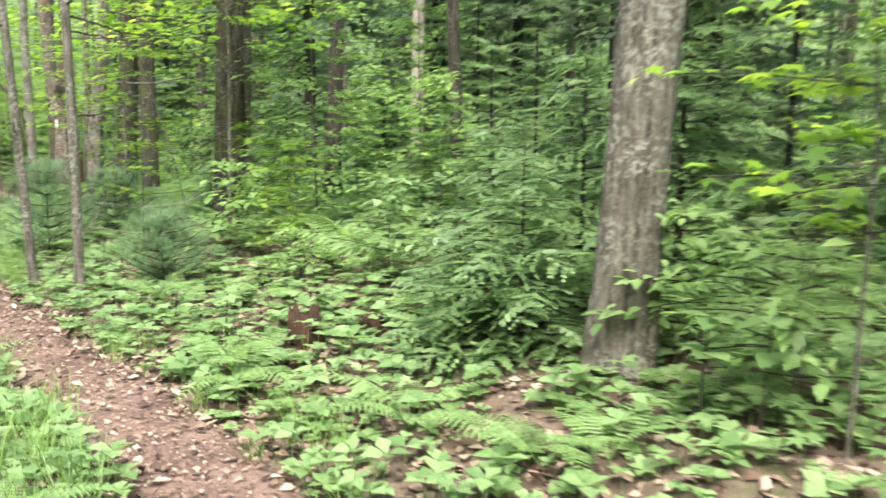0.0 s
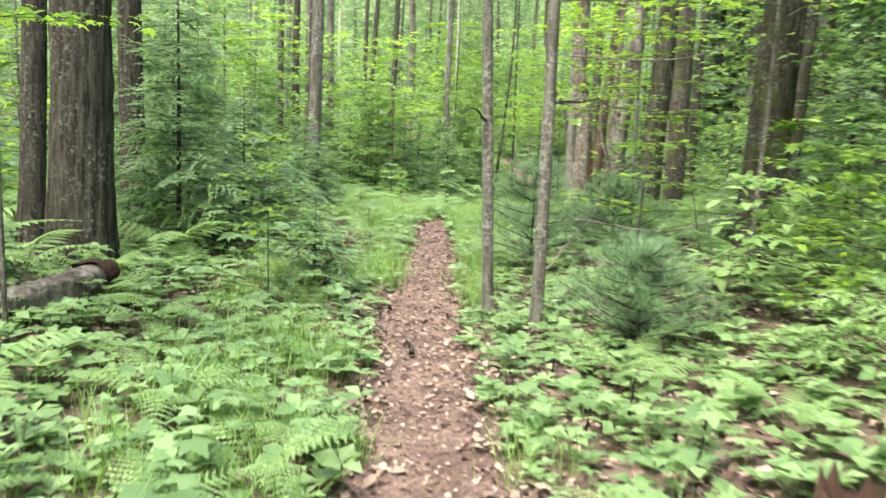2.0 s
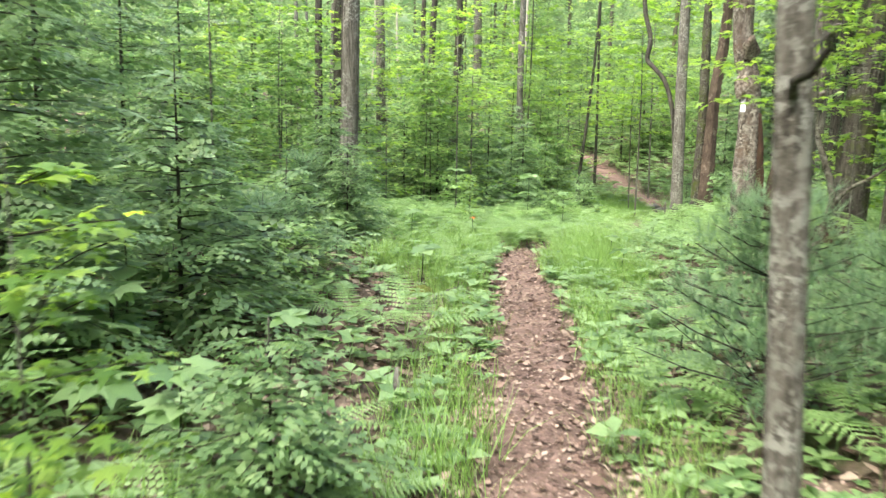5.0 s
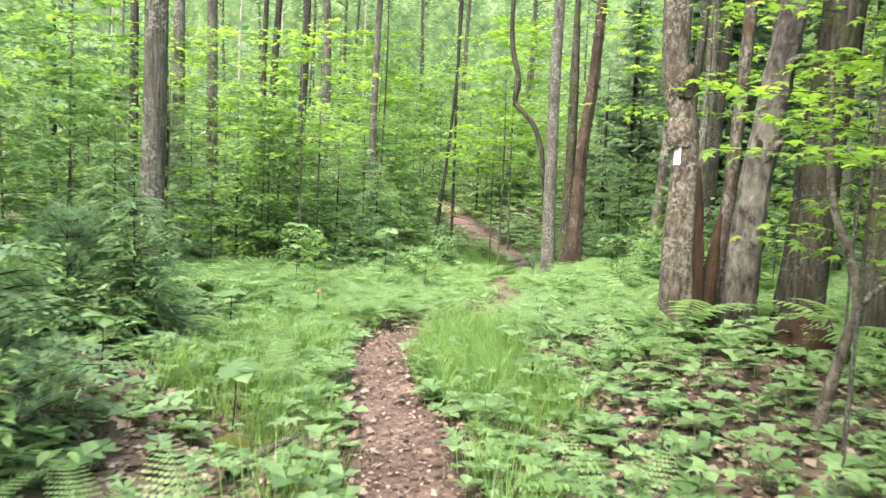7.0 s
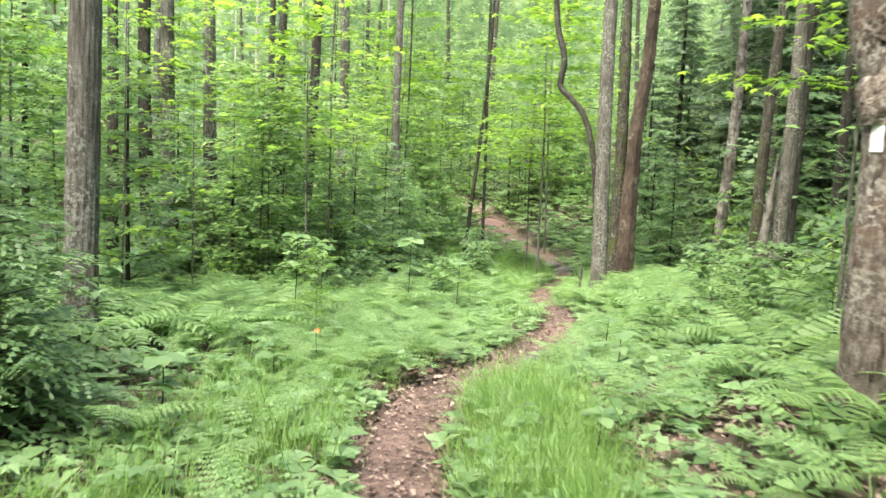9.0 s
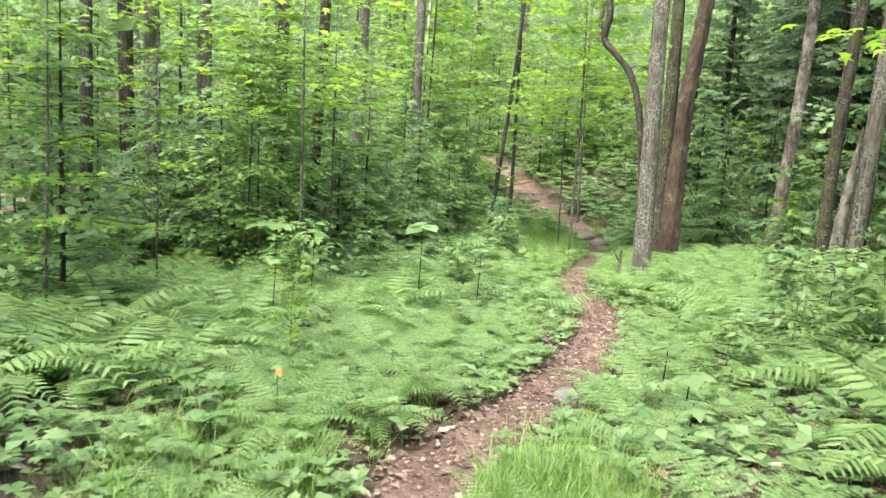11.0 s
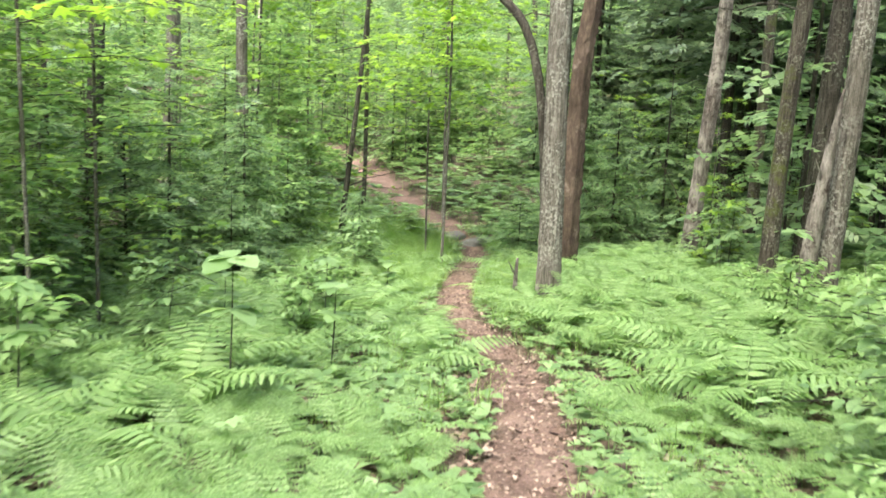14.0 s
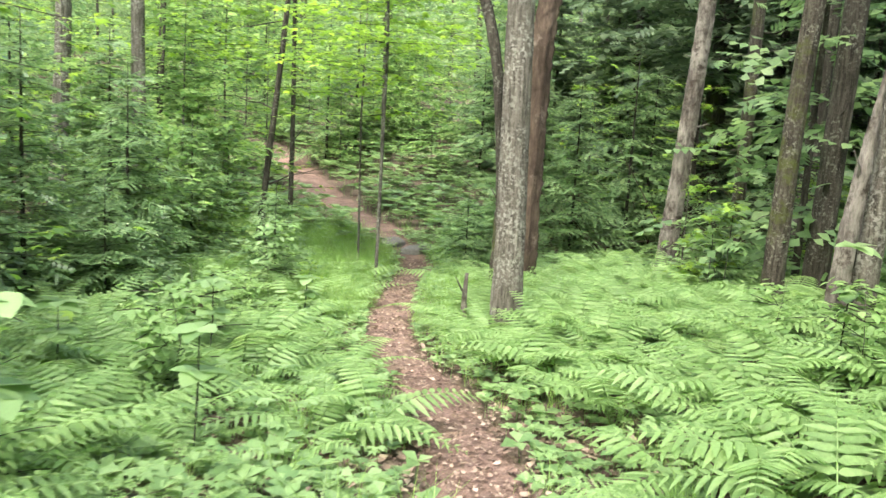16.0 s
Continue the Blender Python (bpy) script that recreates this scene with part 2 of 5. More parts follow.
def poses(p, yaw, pitch=0.0, roll=0.0, size=1.0):
    """Poses from points and angles in radians: roll about y, pitch about x, then yaw about z. The shape's length is its y."""
    p = np.atleast_2d(np.asarray(p, float))
    k = len(p)
    a, b, c, s = (np.broadcast_to(np.asarray(q, float), k) for q in (pitch, roll, yaw, size))
    ca, sa, cb, sb, cc, sc = np.cos(a), np.sin(a), np.cos(b), np.sin(b), np.cos(c), np.sin(c)
    z, o = np.zeros(k), np.ones(k)
    rx = np.stack([np.stack([o, z, z], -1), np.stack([z, ca, -sa], -1), np.stack([z, sa, ca], -1)], 1)
    ry = np.stack([np.stack([cb, z, sb], -1), np.stack([z, o, z], -1), np.stack([-sb, z, cb], -1)], 1)
    rz = np.stack([np.stack([cc, -sc, z], -1), np.stack([sc, cc, z], -1), np.stack([z, z, o], -1)], 1)
    m = np.tile(np.eye(4), (k, 1, 1))
    m[:, :3, :3] = (rz @ rx @ ry) * s[:, None, None]
    m[:, :3, 3] = p
    return m


def tube(points, radii, sides=6, cap=True):
    pts = np.asarray(points, float)
    rad = np.broadcast_to(np.asarray(radii, float), len(pts))
    d = np.gradient(pts, axis=0)
    d /= np.linalg.norm(d, axis=1)[:, None] + 1e-9
    ref = np.where(np.abs(d[:, 2:3]) > 0.9, np.array([[1.0, 0, 0]]), np.array([[0, 0, 1.0]]))
    u = np.cross(ref, d)
    u /= np.linalg.norm(u, axis=1)[:, None] + 1e-9
    w = np.cross(d, u)
    a = np.arange(sides) * 2 * np.pi / sides
    v = pts[:, None] + rad[:, None, None] * (np.cos(a)[None, :, None] * u[:, None] + np.sin(a)[None, :, None] * w[:, None])
    v = v.reshape(-1, 3)
    f = ring_faces(len(pts), sides)
    if cap:
        v = np.vstack([v, pts[-1:]])
        top = (len(pts) - 1) * sides
        f = np.vstack([f, [[top + i, top + (i + 1) % sides, len(v) - 1] for i in range(sides)]])
    return v, f


def ring_faces(rings, sides):
    i, j = np.meshgrid(np.arange(rings - 1), np.arange(sides), indexing="ij")
    a, b = i * sides + j, i * sides + (j + 1) % sides
    c, d = a + sides, b + sides
    return np.concatenate([np.stack([a, b, d], -1).reshape(-1, 3), np.stack([a, d, c], -1).reshape(-1, 3)])


def part(name, shape, material, parent=None, label="", smooth=False):
    me = shape if isinstance(shape, bpy.types.Mesh) else mesh_of(name, shape, material, smooth)
    ob = new(name, me)
    if parent is not None:
        ob.parent = parent
    if label:
        ob["label"] = label
    return ob


def stuff(name, shape, material, label, category, smooth=True):
    return tagged(part(name, shape, material, None, "", smooth), label, category, kind="stuff")


# ---- the trail's line and the ground ----
LINE = np.array([(0.3, -6), (0.15, -2), (0.0, 1.0), (-0.35, 2.3), (-0.95, 3.5), (-1.8, 4.65), (-3.2, 6.4), (-4.85, 8.7), (-6.4, 11.0), (-7.5, 12.55), (-8.3, 13.65),
                 (-8.95, 14.7), (-9.35, 15.8), (-9.52, 17.0), (-9.75, 18.2), (-10.1, 19.6), (-10.6, 21.0), (-11.0, 21.95), (-11.55, 22.9), (-12.55, 24.6), (-13.6, 27.6),
                 (-14.6, 30.8), (-16.3, 33.0), (-17.9, 34.8), (-19.9, 37.3), (-21.7, 39.6), (-23.4, 41.2), (-24.6, 42.1)])
SLOPE_S = [-200, 0, 12, 16, 19.5, 27.3, 33, 42, 50, 70, 120, 900]
SLOPE_Z = [0, 0, -0.12, -0.25, -0.55, -1.24, -1.7, -1.3, -0.4, 2.0, 5, 5]


def smooth_line(points, step=0.25):
    """A Catmull-Rom curve through the points."""
    p = np.vstack([2 * points[0] - points[1], points, 2 * points[-1] - points[-2]])
    out = []
    for i in range(1, len(p) - 2):
        k = max(2, int(np.linalg.norm(p[i + 1] - p[i]) / step))
        for t in np.arange(k) / k:
            out.append(0.5 * (2 * p[i] + (p[i + 1] - p[i - 1]) * t + (2 * p[i - 1] - 5 * p[i] + 4 * p[i + 1] - p[i + 2]) * t * t
                              + (3 * p[i] - p[i - 1] - 3 * p[i + 1] + p[i + 2]) * t ** 3))
    return np.array(out + [points[-1]])


CURVE = smooth_line(LINE)


def off_trail(x, y):
    """Signed distance from the trail's middle, plus to the walker's right."""
    x, y = np.asarray(x, float), np.asarray(y, float)
    p = np.stack([x.ravel(), y.ravel()], 1)
    best, sign = np.full(len(p), 1e9), np.ones(len(p))
    for a, b in zip(CURVE[:-1:2], np.vstack([CURVE[2::2], CURVE[-1:]])):
        d = b - a
        t = np.clip(((p - a) @ d) / (d @ d + 1e-9), 0, 1)
        r = p - a - t[:, None] * d
        q = np.hypot(r[:, 0], r[:, 1])
        near = q < best
        best[near] = q[near]
        sign[near] = np.where(d[0] * r[near, 1] - d[1] * r[near, 0] > 0, -1, 1)
    return (best * sign).reshape(x.shape)


def bumps(x, y):
    return (0.035 * np.sin(1.9 * x + 0.7 * y) * np.sin(1.3 * y - 0.8 * x) + 0.02 * np.sin(4.3 * x - 1.1 * y + 1.0) * np.sin(3.7 * y + 2.1 * x)
            + 0.012 * np.sin(9.1 * x + 2.0) * np.sin(8.3 * y - 3.0 * x))


def ground_z(x, y, d=None):
    x, y = np.asarray(x, float), np.asarray(y, float)
    d = off_trail(x, y) if d is None else d
    s = -0.49 * x + 0.872 * y
    z = np.interp(s, SLOPE_S, SLOPE_Z)
    e = np.clip((np.abs(d) - 0.25) / 2.6, 0, 1)
    bank = np.where(d < 0, 0.30 - 0.25 * np.clip((s - 18) / 6, 0, 1), 0.34)
    far = 0.025 * np.clip(np.abs(d) - 4, 0, 25) * np.where(d > 0, 1.0, 0.4)
    return z + bank * e * e * (3 - 2 * e) + far * np.clip((60 - np.abs(y - 18)) / 30, 0, 1) + bumps(x, y) * np.clip(np.abs(d) / 0.6, 0.25, 1)


def spot(x, y):
    return float(ground_z(np.array([x]), np.array([y]))[0])


def graded(lo, hi, step, reach):
    core = np.arange(lo, hi + step, step)
    grow = np.cumsum(step * 1.18 ** np.arange(1, 60))
    grow = grow[grow < reach]
    return np.concatenate([lo - grow[::-1], core, core[-1] + grow])


gx, gy = graded(-25, 4, 0.16, 700), graded(-4, 44, 0.16, 700)
GX, GY = np.meshgrid(gx, gy)
GD = off_trail(GX, GY)
GZ = ground_z(GX, GY, GD) - 0.05 * np.clip((np.interp(GY, [20, 31, 33, 40], [0.40, 0.40, 0.72, 0.72]) - np.abs(GD)) / 0.15, 0, 1)
idx = np.arange(GX.size).reshape(GX.shape)
qa, qb, qc, qd = (q.ravel() for q in (idx[:-1, :-1], idx[:-1, 1:], idx[1:, 1:], idx[1:, :-1]))
tagged(part("ground", (np.stack([GX, GY, GZ], -1).reshape(-1, 3), np.concatenate([np.stack([qa, qb, qc], 1), np.stack([qa, qc, qd], 1)])), SOIL, smooth=True),
       "dark forest soil with old leaf litter and moss", "ground", kind="structure")

# trail: a trodden strip of its own, worn edges
tang = np.gradient(CURVE, axis=0)
tang /= np.linalg.norm(tang, axis=1)[:, None]
side = np.stack([tang[:, 1], -tang[:, 0]], 1)
across = np.linspace(-1, 1, 11)
run = np.concatenate([[0], np.cumsum(np.linalg.norm(np.diff(CURVE, axis=0), axis=1))])
width = np.interp(CURVE[:, 1], [0, 4, 12, 19, 23, 30, 33, 37, 45], [0.42, 0.36, 0.28, 0.27, 0.23, 0.25, 0.58, 0.6, 0.45])
wl = width * (1 + 0.16 * np.sin(run * 2.3) + 0.10 * np.sin(run * 5.9 + 1))
wr = width * (1 + 0.16 * np.sin(run * 2.7 + 2) + 0.10 * np.sin(run * 6.7))
w2 = np.where(across[None] < 0, wl[:, None], wr[:, None]) * across[None]
TX, TY = CURVE[:, :1] + side[:, :1] * w2, CURVE[:, 1:] + side[:, 1:] * w2
TZ = ground_z(TX, TY) + 0.012 - 0.045 * np.abs(across[None]) ** 4 - 0.018 * (1 - across[None] ** 2)
ti = np.arange(TX.size).reshape(TX.shape)
qa, qb, qc, qd = (q.ravel() for q in (ti[:-1, :-1], ti[:-1, 1:], ti[1:, 1:], ti[1:, :-1]))
tagged(part("path", (np.stack([TX, TY, TZ], -1).reshape(-1, 3), np.concatenate([np.stack([qa, qb, qc], 1), np.stack([qa, qc, qd], 1)])), TRAIL, smooth=True),
       "narrow trodden reddish-brown soil trail with leaf bits", "trail", kind="structure")

# distance: a painted, faintly glowing ring of far woods closes the view beyond the trees
bm_, bn, bl, bb = nodes_of("far_woods_glow")
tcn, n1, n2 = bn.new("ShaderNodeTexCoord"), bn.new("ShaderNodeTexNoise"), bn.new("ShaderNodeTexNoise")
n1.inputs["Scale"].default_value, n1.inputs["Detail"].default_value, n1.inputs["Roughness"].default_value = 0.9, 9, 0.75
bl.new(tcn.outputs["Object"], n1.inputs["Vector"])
# sunlit and shaded leaves are painted in as pale and dark greens
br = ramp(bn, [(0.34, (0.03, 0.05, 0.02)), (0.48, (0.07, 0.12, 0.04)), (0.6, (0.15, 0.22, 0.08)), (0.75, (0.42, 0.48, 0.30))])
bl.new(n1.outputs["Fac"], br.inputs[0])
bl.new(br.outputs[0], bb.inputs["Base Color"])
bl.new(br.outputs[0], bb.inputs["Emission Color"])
# a weak glow of its own stands in for daylight on the leaves
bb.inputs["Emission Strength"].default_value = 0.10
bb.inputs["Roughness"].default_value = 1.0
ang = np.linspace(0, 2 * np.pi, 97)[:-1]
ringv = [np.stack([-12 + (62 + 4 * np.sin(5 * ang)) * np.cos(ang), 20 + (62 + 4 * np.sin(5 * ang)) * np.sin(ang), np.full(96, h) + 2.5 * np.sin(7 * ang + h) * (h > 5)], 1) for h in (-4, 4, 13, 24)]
tagged(part("backdrop", (np.concatenate(ringv), ring_faces(4, 96)), bm_), "faintly glowing painted ring of distant sunlit green woods behind the trees", "woods", kind="structure")

# ---- leaf and plant shapes ----
KITE = (np.array([(0, 0, 0), (-0.36, 0.5, 0.10), (0, 1, -0.08), (0.36, 0.5, 0.10)]), np.array([(0, 2, 1), (0, 3, 2)]))


def ovate(fold=0.12, droop=0.25, wide=0.34):
    st = np.array([0, 0.2, 0.45, 0.75, 1.0])
    hw = wide * np.array([0, 0.75, 1.0, 0.62, 0])
    v, f = [], []
    for t, h in zip(st, hw):
        z = -droop * t * t
        v += [(-h, t, z + fold * h / wide), (0, t, z), (h, t, z + fold * h / wide)]
    for i in range(4):
        for j in range(2):
            a = i * 3 + j
            f += [(a, a + 1, a + 4), (a, a + 4, a + 3)]
    return np.array(v), np.array(f)


BROAD = ovate(0.05, 0.13, 0.40)
LEAF = (np.array([(0, 0, 0), (-0.26, 0.28, 0.07), (0.26, 0.28, 0.07), (0, 0.5, -0.03), (-0.24, 0.62, 0.02), (0.24, 0.62, 0.02), (0, 1, -0.16)]),
        np.array([(0, 3, 1), (0, 2, 3), (1, 3, 4), (2, 5, 3), (3, 6, 4), (3, 5, 6)]))
STAR = (np.array([(0, 0.1, 0), (-0.38, 0.12, -0.05), (-0.2, 0.42, 0.02), (-0.45, 0.66, -0.08), (-0.12, 0.62, 0.02), (0, 1.05, -0.12), (0.12, 0.62, 0.02), (0.45, 0.66, -0.08), (0.2, 0.42, 0.02), (0.38, 0.12, -0.05)]),
        np.array([(0, 2, 1), (0, 4, 2), (2, 4, 3), (0, 6, 4), (4, 6, 5), (0, 8, 6), (6, 8, 7), (0, 9, 8)]))


def maple_leaf():
    pol = [(-90, 0.06), (-55, 0.34), (-22, 0.52), (-2, 0.30), (14, 0.42), (36, 0.74), (50, 0.44), (66, 0.5), (90, 0.92)]
    pts = [(r * math.cos(radians(a)), 0.34 + r * math.sin(radians(a)) * 0.75, -0.22 * r * r) for a, r in pol]
    pts += [(-x, y, z) for x, y, z in pts[-2:0:-1]]
    v = [(0, 0.30, 0.02)] + pts
    n = len(pts)
    return np.array(v), np.array([(0, 1 + i, 1 + (i + 1) % n) for i in range(n)])


MAPLE_LEAF = maple_leaf()


def frond(teeth):
    """A fern frond of length 1 along +y on a bare stalk, arching over, with long pinnae set apart. teeth: lobes along each pinna, or 0 for plain pinnae."""
    t = np.linspace(0, 1, 5)
    curve = lambda q: np.stack([0 * q, 0.36 * q + 0.50 * q * q, 0.92 * q - 0.63 * q * q], -1)
    shapes = [tube(curve(t), 0.007 * (1.1 - t), 3, False)]
    pairs = 16 if teeth else 14
    q = 0.26 + 0.725 * np.linspace(0, 1, pairs) ** 0.92
    base = curve(q)
    size = 0.25 * np.minimum(1, 0.45 + (q - 0.26) / 0.22) * (1 - q) ** 0.62 + 0.015
    slope = np.arctan2(0.92 - 1.26 * q, 0.36 + 1.0 * q)
    if teeth:
        v, f = [(0, 0, 0)], []
        for k in range(teeth):
            a, b = k / teeth, (k + 1) / teeth
            w = 0.135 * (1 - a) ** 0.55
            for sgn in (-1, 1):
                n = len(v)
                v += [(0, a, 0), (sgn * w, a + 0.45 / teeth + 0.03, -0.02), (sgn * w * 0.75, b + 0.01, -0.03), (0, b, 0)]
                f += [(n, n + 1, n + 2), (n, n + 2, n + 3)] if sgn < 0 else [(n, n + 2, n + 1), (n, n + 3, n + 2)]
        pinna = (np.array(v), np.array(f))
    else:
        pinna = (np.array([(0, -0.02, 0), (-0.12, 0.16, 0.01), (-0.095, 0.6, -0.02), (0, 1, -0.10), (0.095, 0.6, -0.02), (0.12, 0.16, 0.01)]), np.array([(0, 2, 1), (0, 3, 2), (0, 4, 3), (0, 5, 4)]))
    for sgn in (-1, 1):
        yaw = -sgn * (radians(74) - 0.30 * q)
        shapes.append(stamp(pinna, poses(base, yaw, -0.10, sgn * slope * 0.9, size)))
    return join(shapes)


FROND_FINE, FROND = frond(6), frond(0)


def whorl(shape, count, tilt, size, height, lean=0.0, r=None):
    """A stalk with leaves round its top."""
    r = r or rng
    yaw = np.arange(count) * 2 * np.pi / count + r.uniform(-0.3, 0.3, count)
    top = np.array([lean, 0, height])
    m = poses(np.tile(top, (count, 1)), yaw, tilt + r.uniform(-0.2, 0.2, count), r.uniform(-0.25, 0.25, count), size * r.uniform(0.75, 1.15, count))
    return join([tube([(0, 0, -0.05), top], [0.004, 0.002], 3, False), stamp(shape, m)])


def fern_clump(fr, count, r):
    yaw = np.arange(count) * 2 * np.pi / count + r.uniform(-0.4, 0.4, count)
    return stamp(fr, poses(np.zeros((count, 3)), yaw, r.uniform(-0.2, 0.2, count), r.uniform(-0.2, 0.2, count), r.uniform(0.6, 1.1, count)))


def tuft(count, length, r):
    blade = (np.array([(-0.006, 0, 0), (0.006, 0, 0), (-0.005, 0.22, 0.5), (0.005, 0.22, 0.5), (0, 0.62, 0.80)]), np.array([(0, 1, 3), (0, 3, 2), (2, 3, 4)]))
    yaw = r.uniform(0, 2 * np.pi, count)
    p = np.stack([r.normal(0, 0.05, count), r.normal(0, 0.05, count), np.zeros(count)], 1)
    return stamp(blade, poses(p, yaw, r.uniform(-0.2, 0.5, count), r.uniform(-0.3, 0.3, count), length * r.uniform(0.5, 1.2, count)))


def scattered(shapes, p, r, size=(0.8, 1.2), tilt=0.12):
    """Shapes picked at random for the points p, joined."""
    pick = r.integers(0, len(shapes), len(p))
    out = []
    for k, sh in enumerate(shapes):
        q = p[pick == k]
        if len(q):
            out.append(stamp(sh, poses(q, r.uniform(0, 6.283, len(q)), r.uniform(-tilt, tilt, len(q)), r.uniform(-tilt, tilt, len(q)), r.uniform(*size, len(q)))))
    return join(out)


def grow(count, box, keep, r):
    """Points on the ground in box (x0, x1, y0, y1), kept by a rule on x, y and the distance from the trail."""
    x, y = r.uniform(box[0], box[1], count), r.uniform(box[2], box[3], count)
    d = off_trail(x, y)
    k = r.uniform(0, 1, count) < keep(x, y, d)
    x, y, d = x[k], y[k], d[k]
    return np.stack([x, y, ground_z(x, y, d) - 0.005], 1)


def patchy(x, y, scale, seed=0.0):
    """0 to 1 in soft patches."""
    v = np.sin(x * scale + seed) * np.sin(y * scale * 1.13 + 2 * seed) + 0.6 * np.sin(x * scale * 2.3 - y * scale * 1.7 + seed) + 0.4 * np.sin(y * scale * 3.1 + x * scale * 1.3)
    return np.clip(0.5 + 0.4 * v, 0, 1)


def inside(v, a, b, soft=0.6):
    return np.clip((v - a) / soft, 0, 1) * np.clip((b - v) / soft, 0, 1)


# ---- trees ----
def trunk_shape(diam, height, lean, bend, r, sides=12, rings=26, ridge=0.03, flare=0.5, top=0.35, furrow=0.0):
    h = np.concatenate([[-0.25], np.linspace(0, 1, rings) ** 1.5 * height])
    hh = np.clip(h, 0, None)
    rad = diam / 2 * (1 - (1 - top) * (hh / height)) * (1 + flare * np.exp(-hh / (0.9 * diam + 0.05)))
    a = np.arange(sides) * 2 * np.pi / sides
    p1, p2 = r.uniform(0, 6.28, 2)
    cx = lean[0] * hh + bend * (np.sin(hh * 0.55 + p1) - np.sin(p1))
    cy = lean[1] * hh + bend * (np.sin(hh * 0.47 + p2) - np.sin(p2))
    k = r.integers(4, 7)
    rr = rad[:, None] * (1 + 0.05 * np.sin(2 * a[None] + p1) + flare * 0.25 * np.exp(-hh[:, None] / diam) * np.cos(k * a[None] + p2)
                         + r.normal(0, ridge, (len(h), sides))
                         + furrow * (np.abs(np.sin(9 * a[None] + 0.7 * np.sin(hh[:, None] * 2.1 + p1) + 0.5 * np.sin(hh[:, None] * 5.3 + 3 * a[None]))) - 0.6))
    v = np.stack([cx[:, None] + rr * np.cos(a), cy[:, None] + rr * np.sin(a), np.repeat(h[:, None], sides, 1)], -1).reshape(-1, 3)
    return (v, ring_faces(len(h), sides)), (lambda z: np.array([np.interp(z, h, cx), np.interp(z, h, cy), z]))


def crown_shape(r, count=190, wide=2.6, tall=6.0, size=0.34):
    """Leaf clumps in separate sprays with gaps between them."""
    tips = np.stack([r.normal(0, wide * 0.5, 16), r.normal(0, wide * 0.5, 16), r.uniform(0, tall, 16)], 1)
    p = tips[r.integers(0, 16, count)] + r.normal(0, 1, (count, 3)) * (0.75, 0.75, 0.3)
    return stamp(KITE, poses(p, r.uniform(0, 6.28, count), r.normal(0, 0.35, count), r.normal(0, 0.35, count), size * r.uniform(0.6, 1.3, count)))


CROWNS = [mesh_of("crown", crown_shape(np.random.default_rng(50 + k)), CANOPY) for k in range(4)]
LIMB_R = np.random.default_rng(60)


def limb(start, heading, length, rise, thick, r):
    t = np.linspace(0, 1, 6)
    p = np.array(start)[None] + np.stack([np.cos(heading) * length * t, np.sin(heading) * length * t, rise * length * t - 0.15 * length * t * t], 1)
    p[1:-1] += r.normal(0, 0.03 * length, (4, 3))
    return tube(p, thick * (1.05 - t) + 0.002, 5)


def tree(x, y, diam, height=15.0, lean=(0, 0), bend=0.05, bark=BARK_GREY, label="", seed=0, near=False, twigs=0, crown=True, flare=0.28, leafy=True):
    r = np.random.default_rng(1000 + seed)
    root = new("tree")
    z = spot(x, y)
    root.location = (x, y, z)
    sh, axis = trunk_shape(diam, height, lean, bend, r, 56 if near else 12, 90 if near else 26, 0.018 if near else 0.02, flare, 0.35, 0.11 if near and diam > 0.15 else 0.0)
    part("trunk", sh, bark, root, smooth=True)
    for k in range(twigs):
        hgt = r.uniform(0.7, 4.5)
        part("branch", limb(axis(hgt), r.uniform(0, 6.28), r.uniform(0.4, 1.3), r.uniform(-0.1, 0.5), 0.010, r), BARK_DARK, root, "thin bare dead branch")
    if crown:
        for k in range(3):
            hgt = height * (0.6 + 0.13 * k)
            part("limb", limb(axis(hgt), r.uniform(0, 6.28), 2.2, 0.7, diam * 0.16, r), bark, root)
        if leafy:
            c = part("crown", CROWNS[seed % 4], None, root)
            c.location = axis(height * 0.62)
            c.rotation_euler = (0, 0, seed * 1.7)
    return tagged(root, label, "tree", "forest trees")


def bark_label(b):
    return {BARK_GREY.name: "tall grey-barked forest tree with leafy crown", BARK_DARK.name: "dark-barked forest tree with leafy crown",
            BARK_MOSS.name: "mossy brown-barked forest tree with leafy crown", BARK_BIRCH.name: "pale-barked forest tree with leafy crown"}[b.name]


G, D, M, P = BARK_GREY, BARK_DARK, BARK_MOSS, BARK_BIRCH
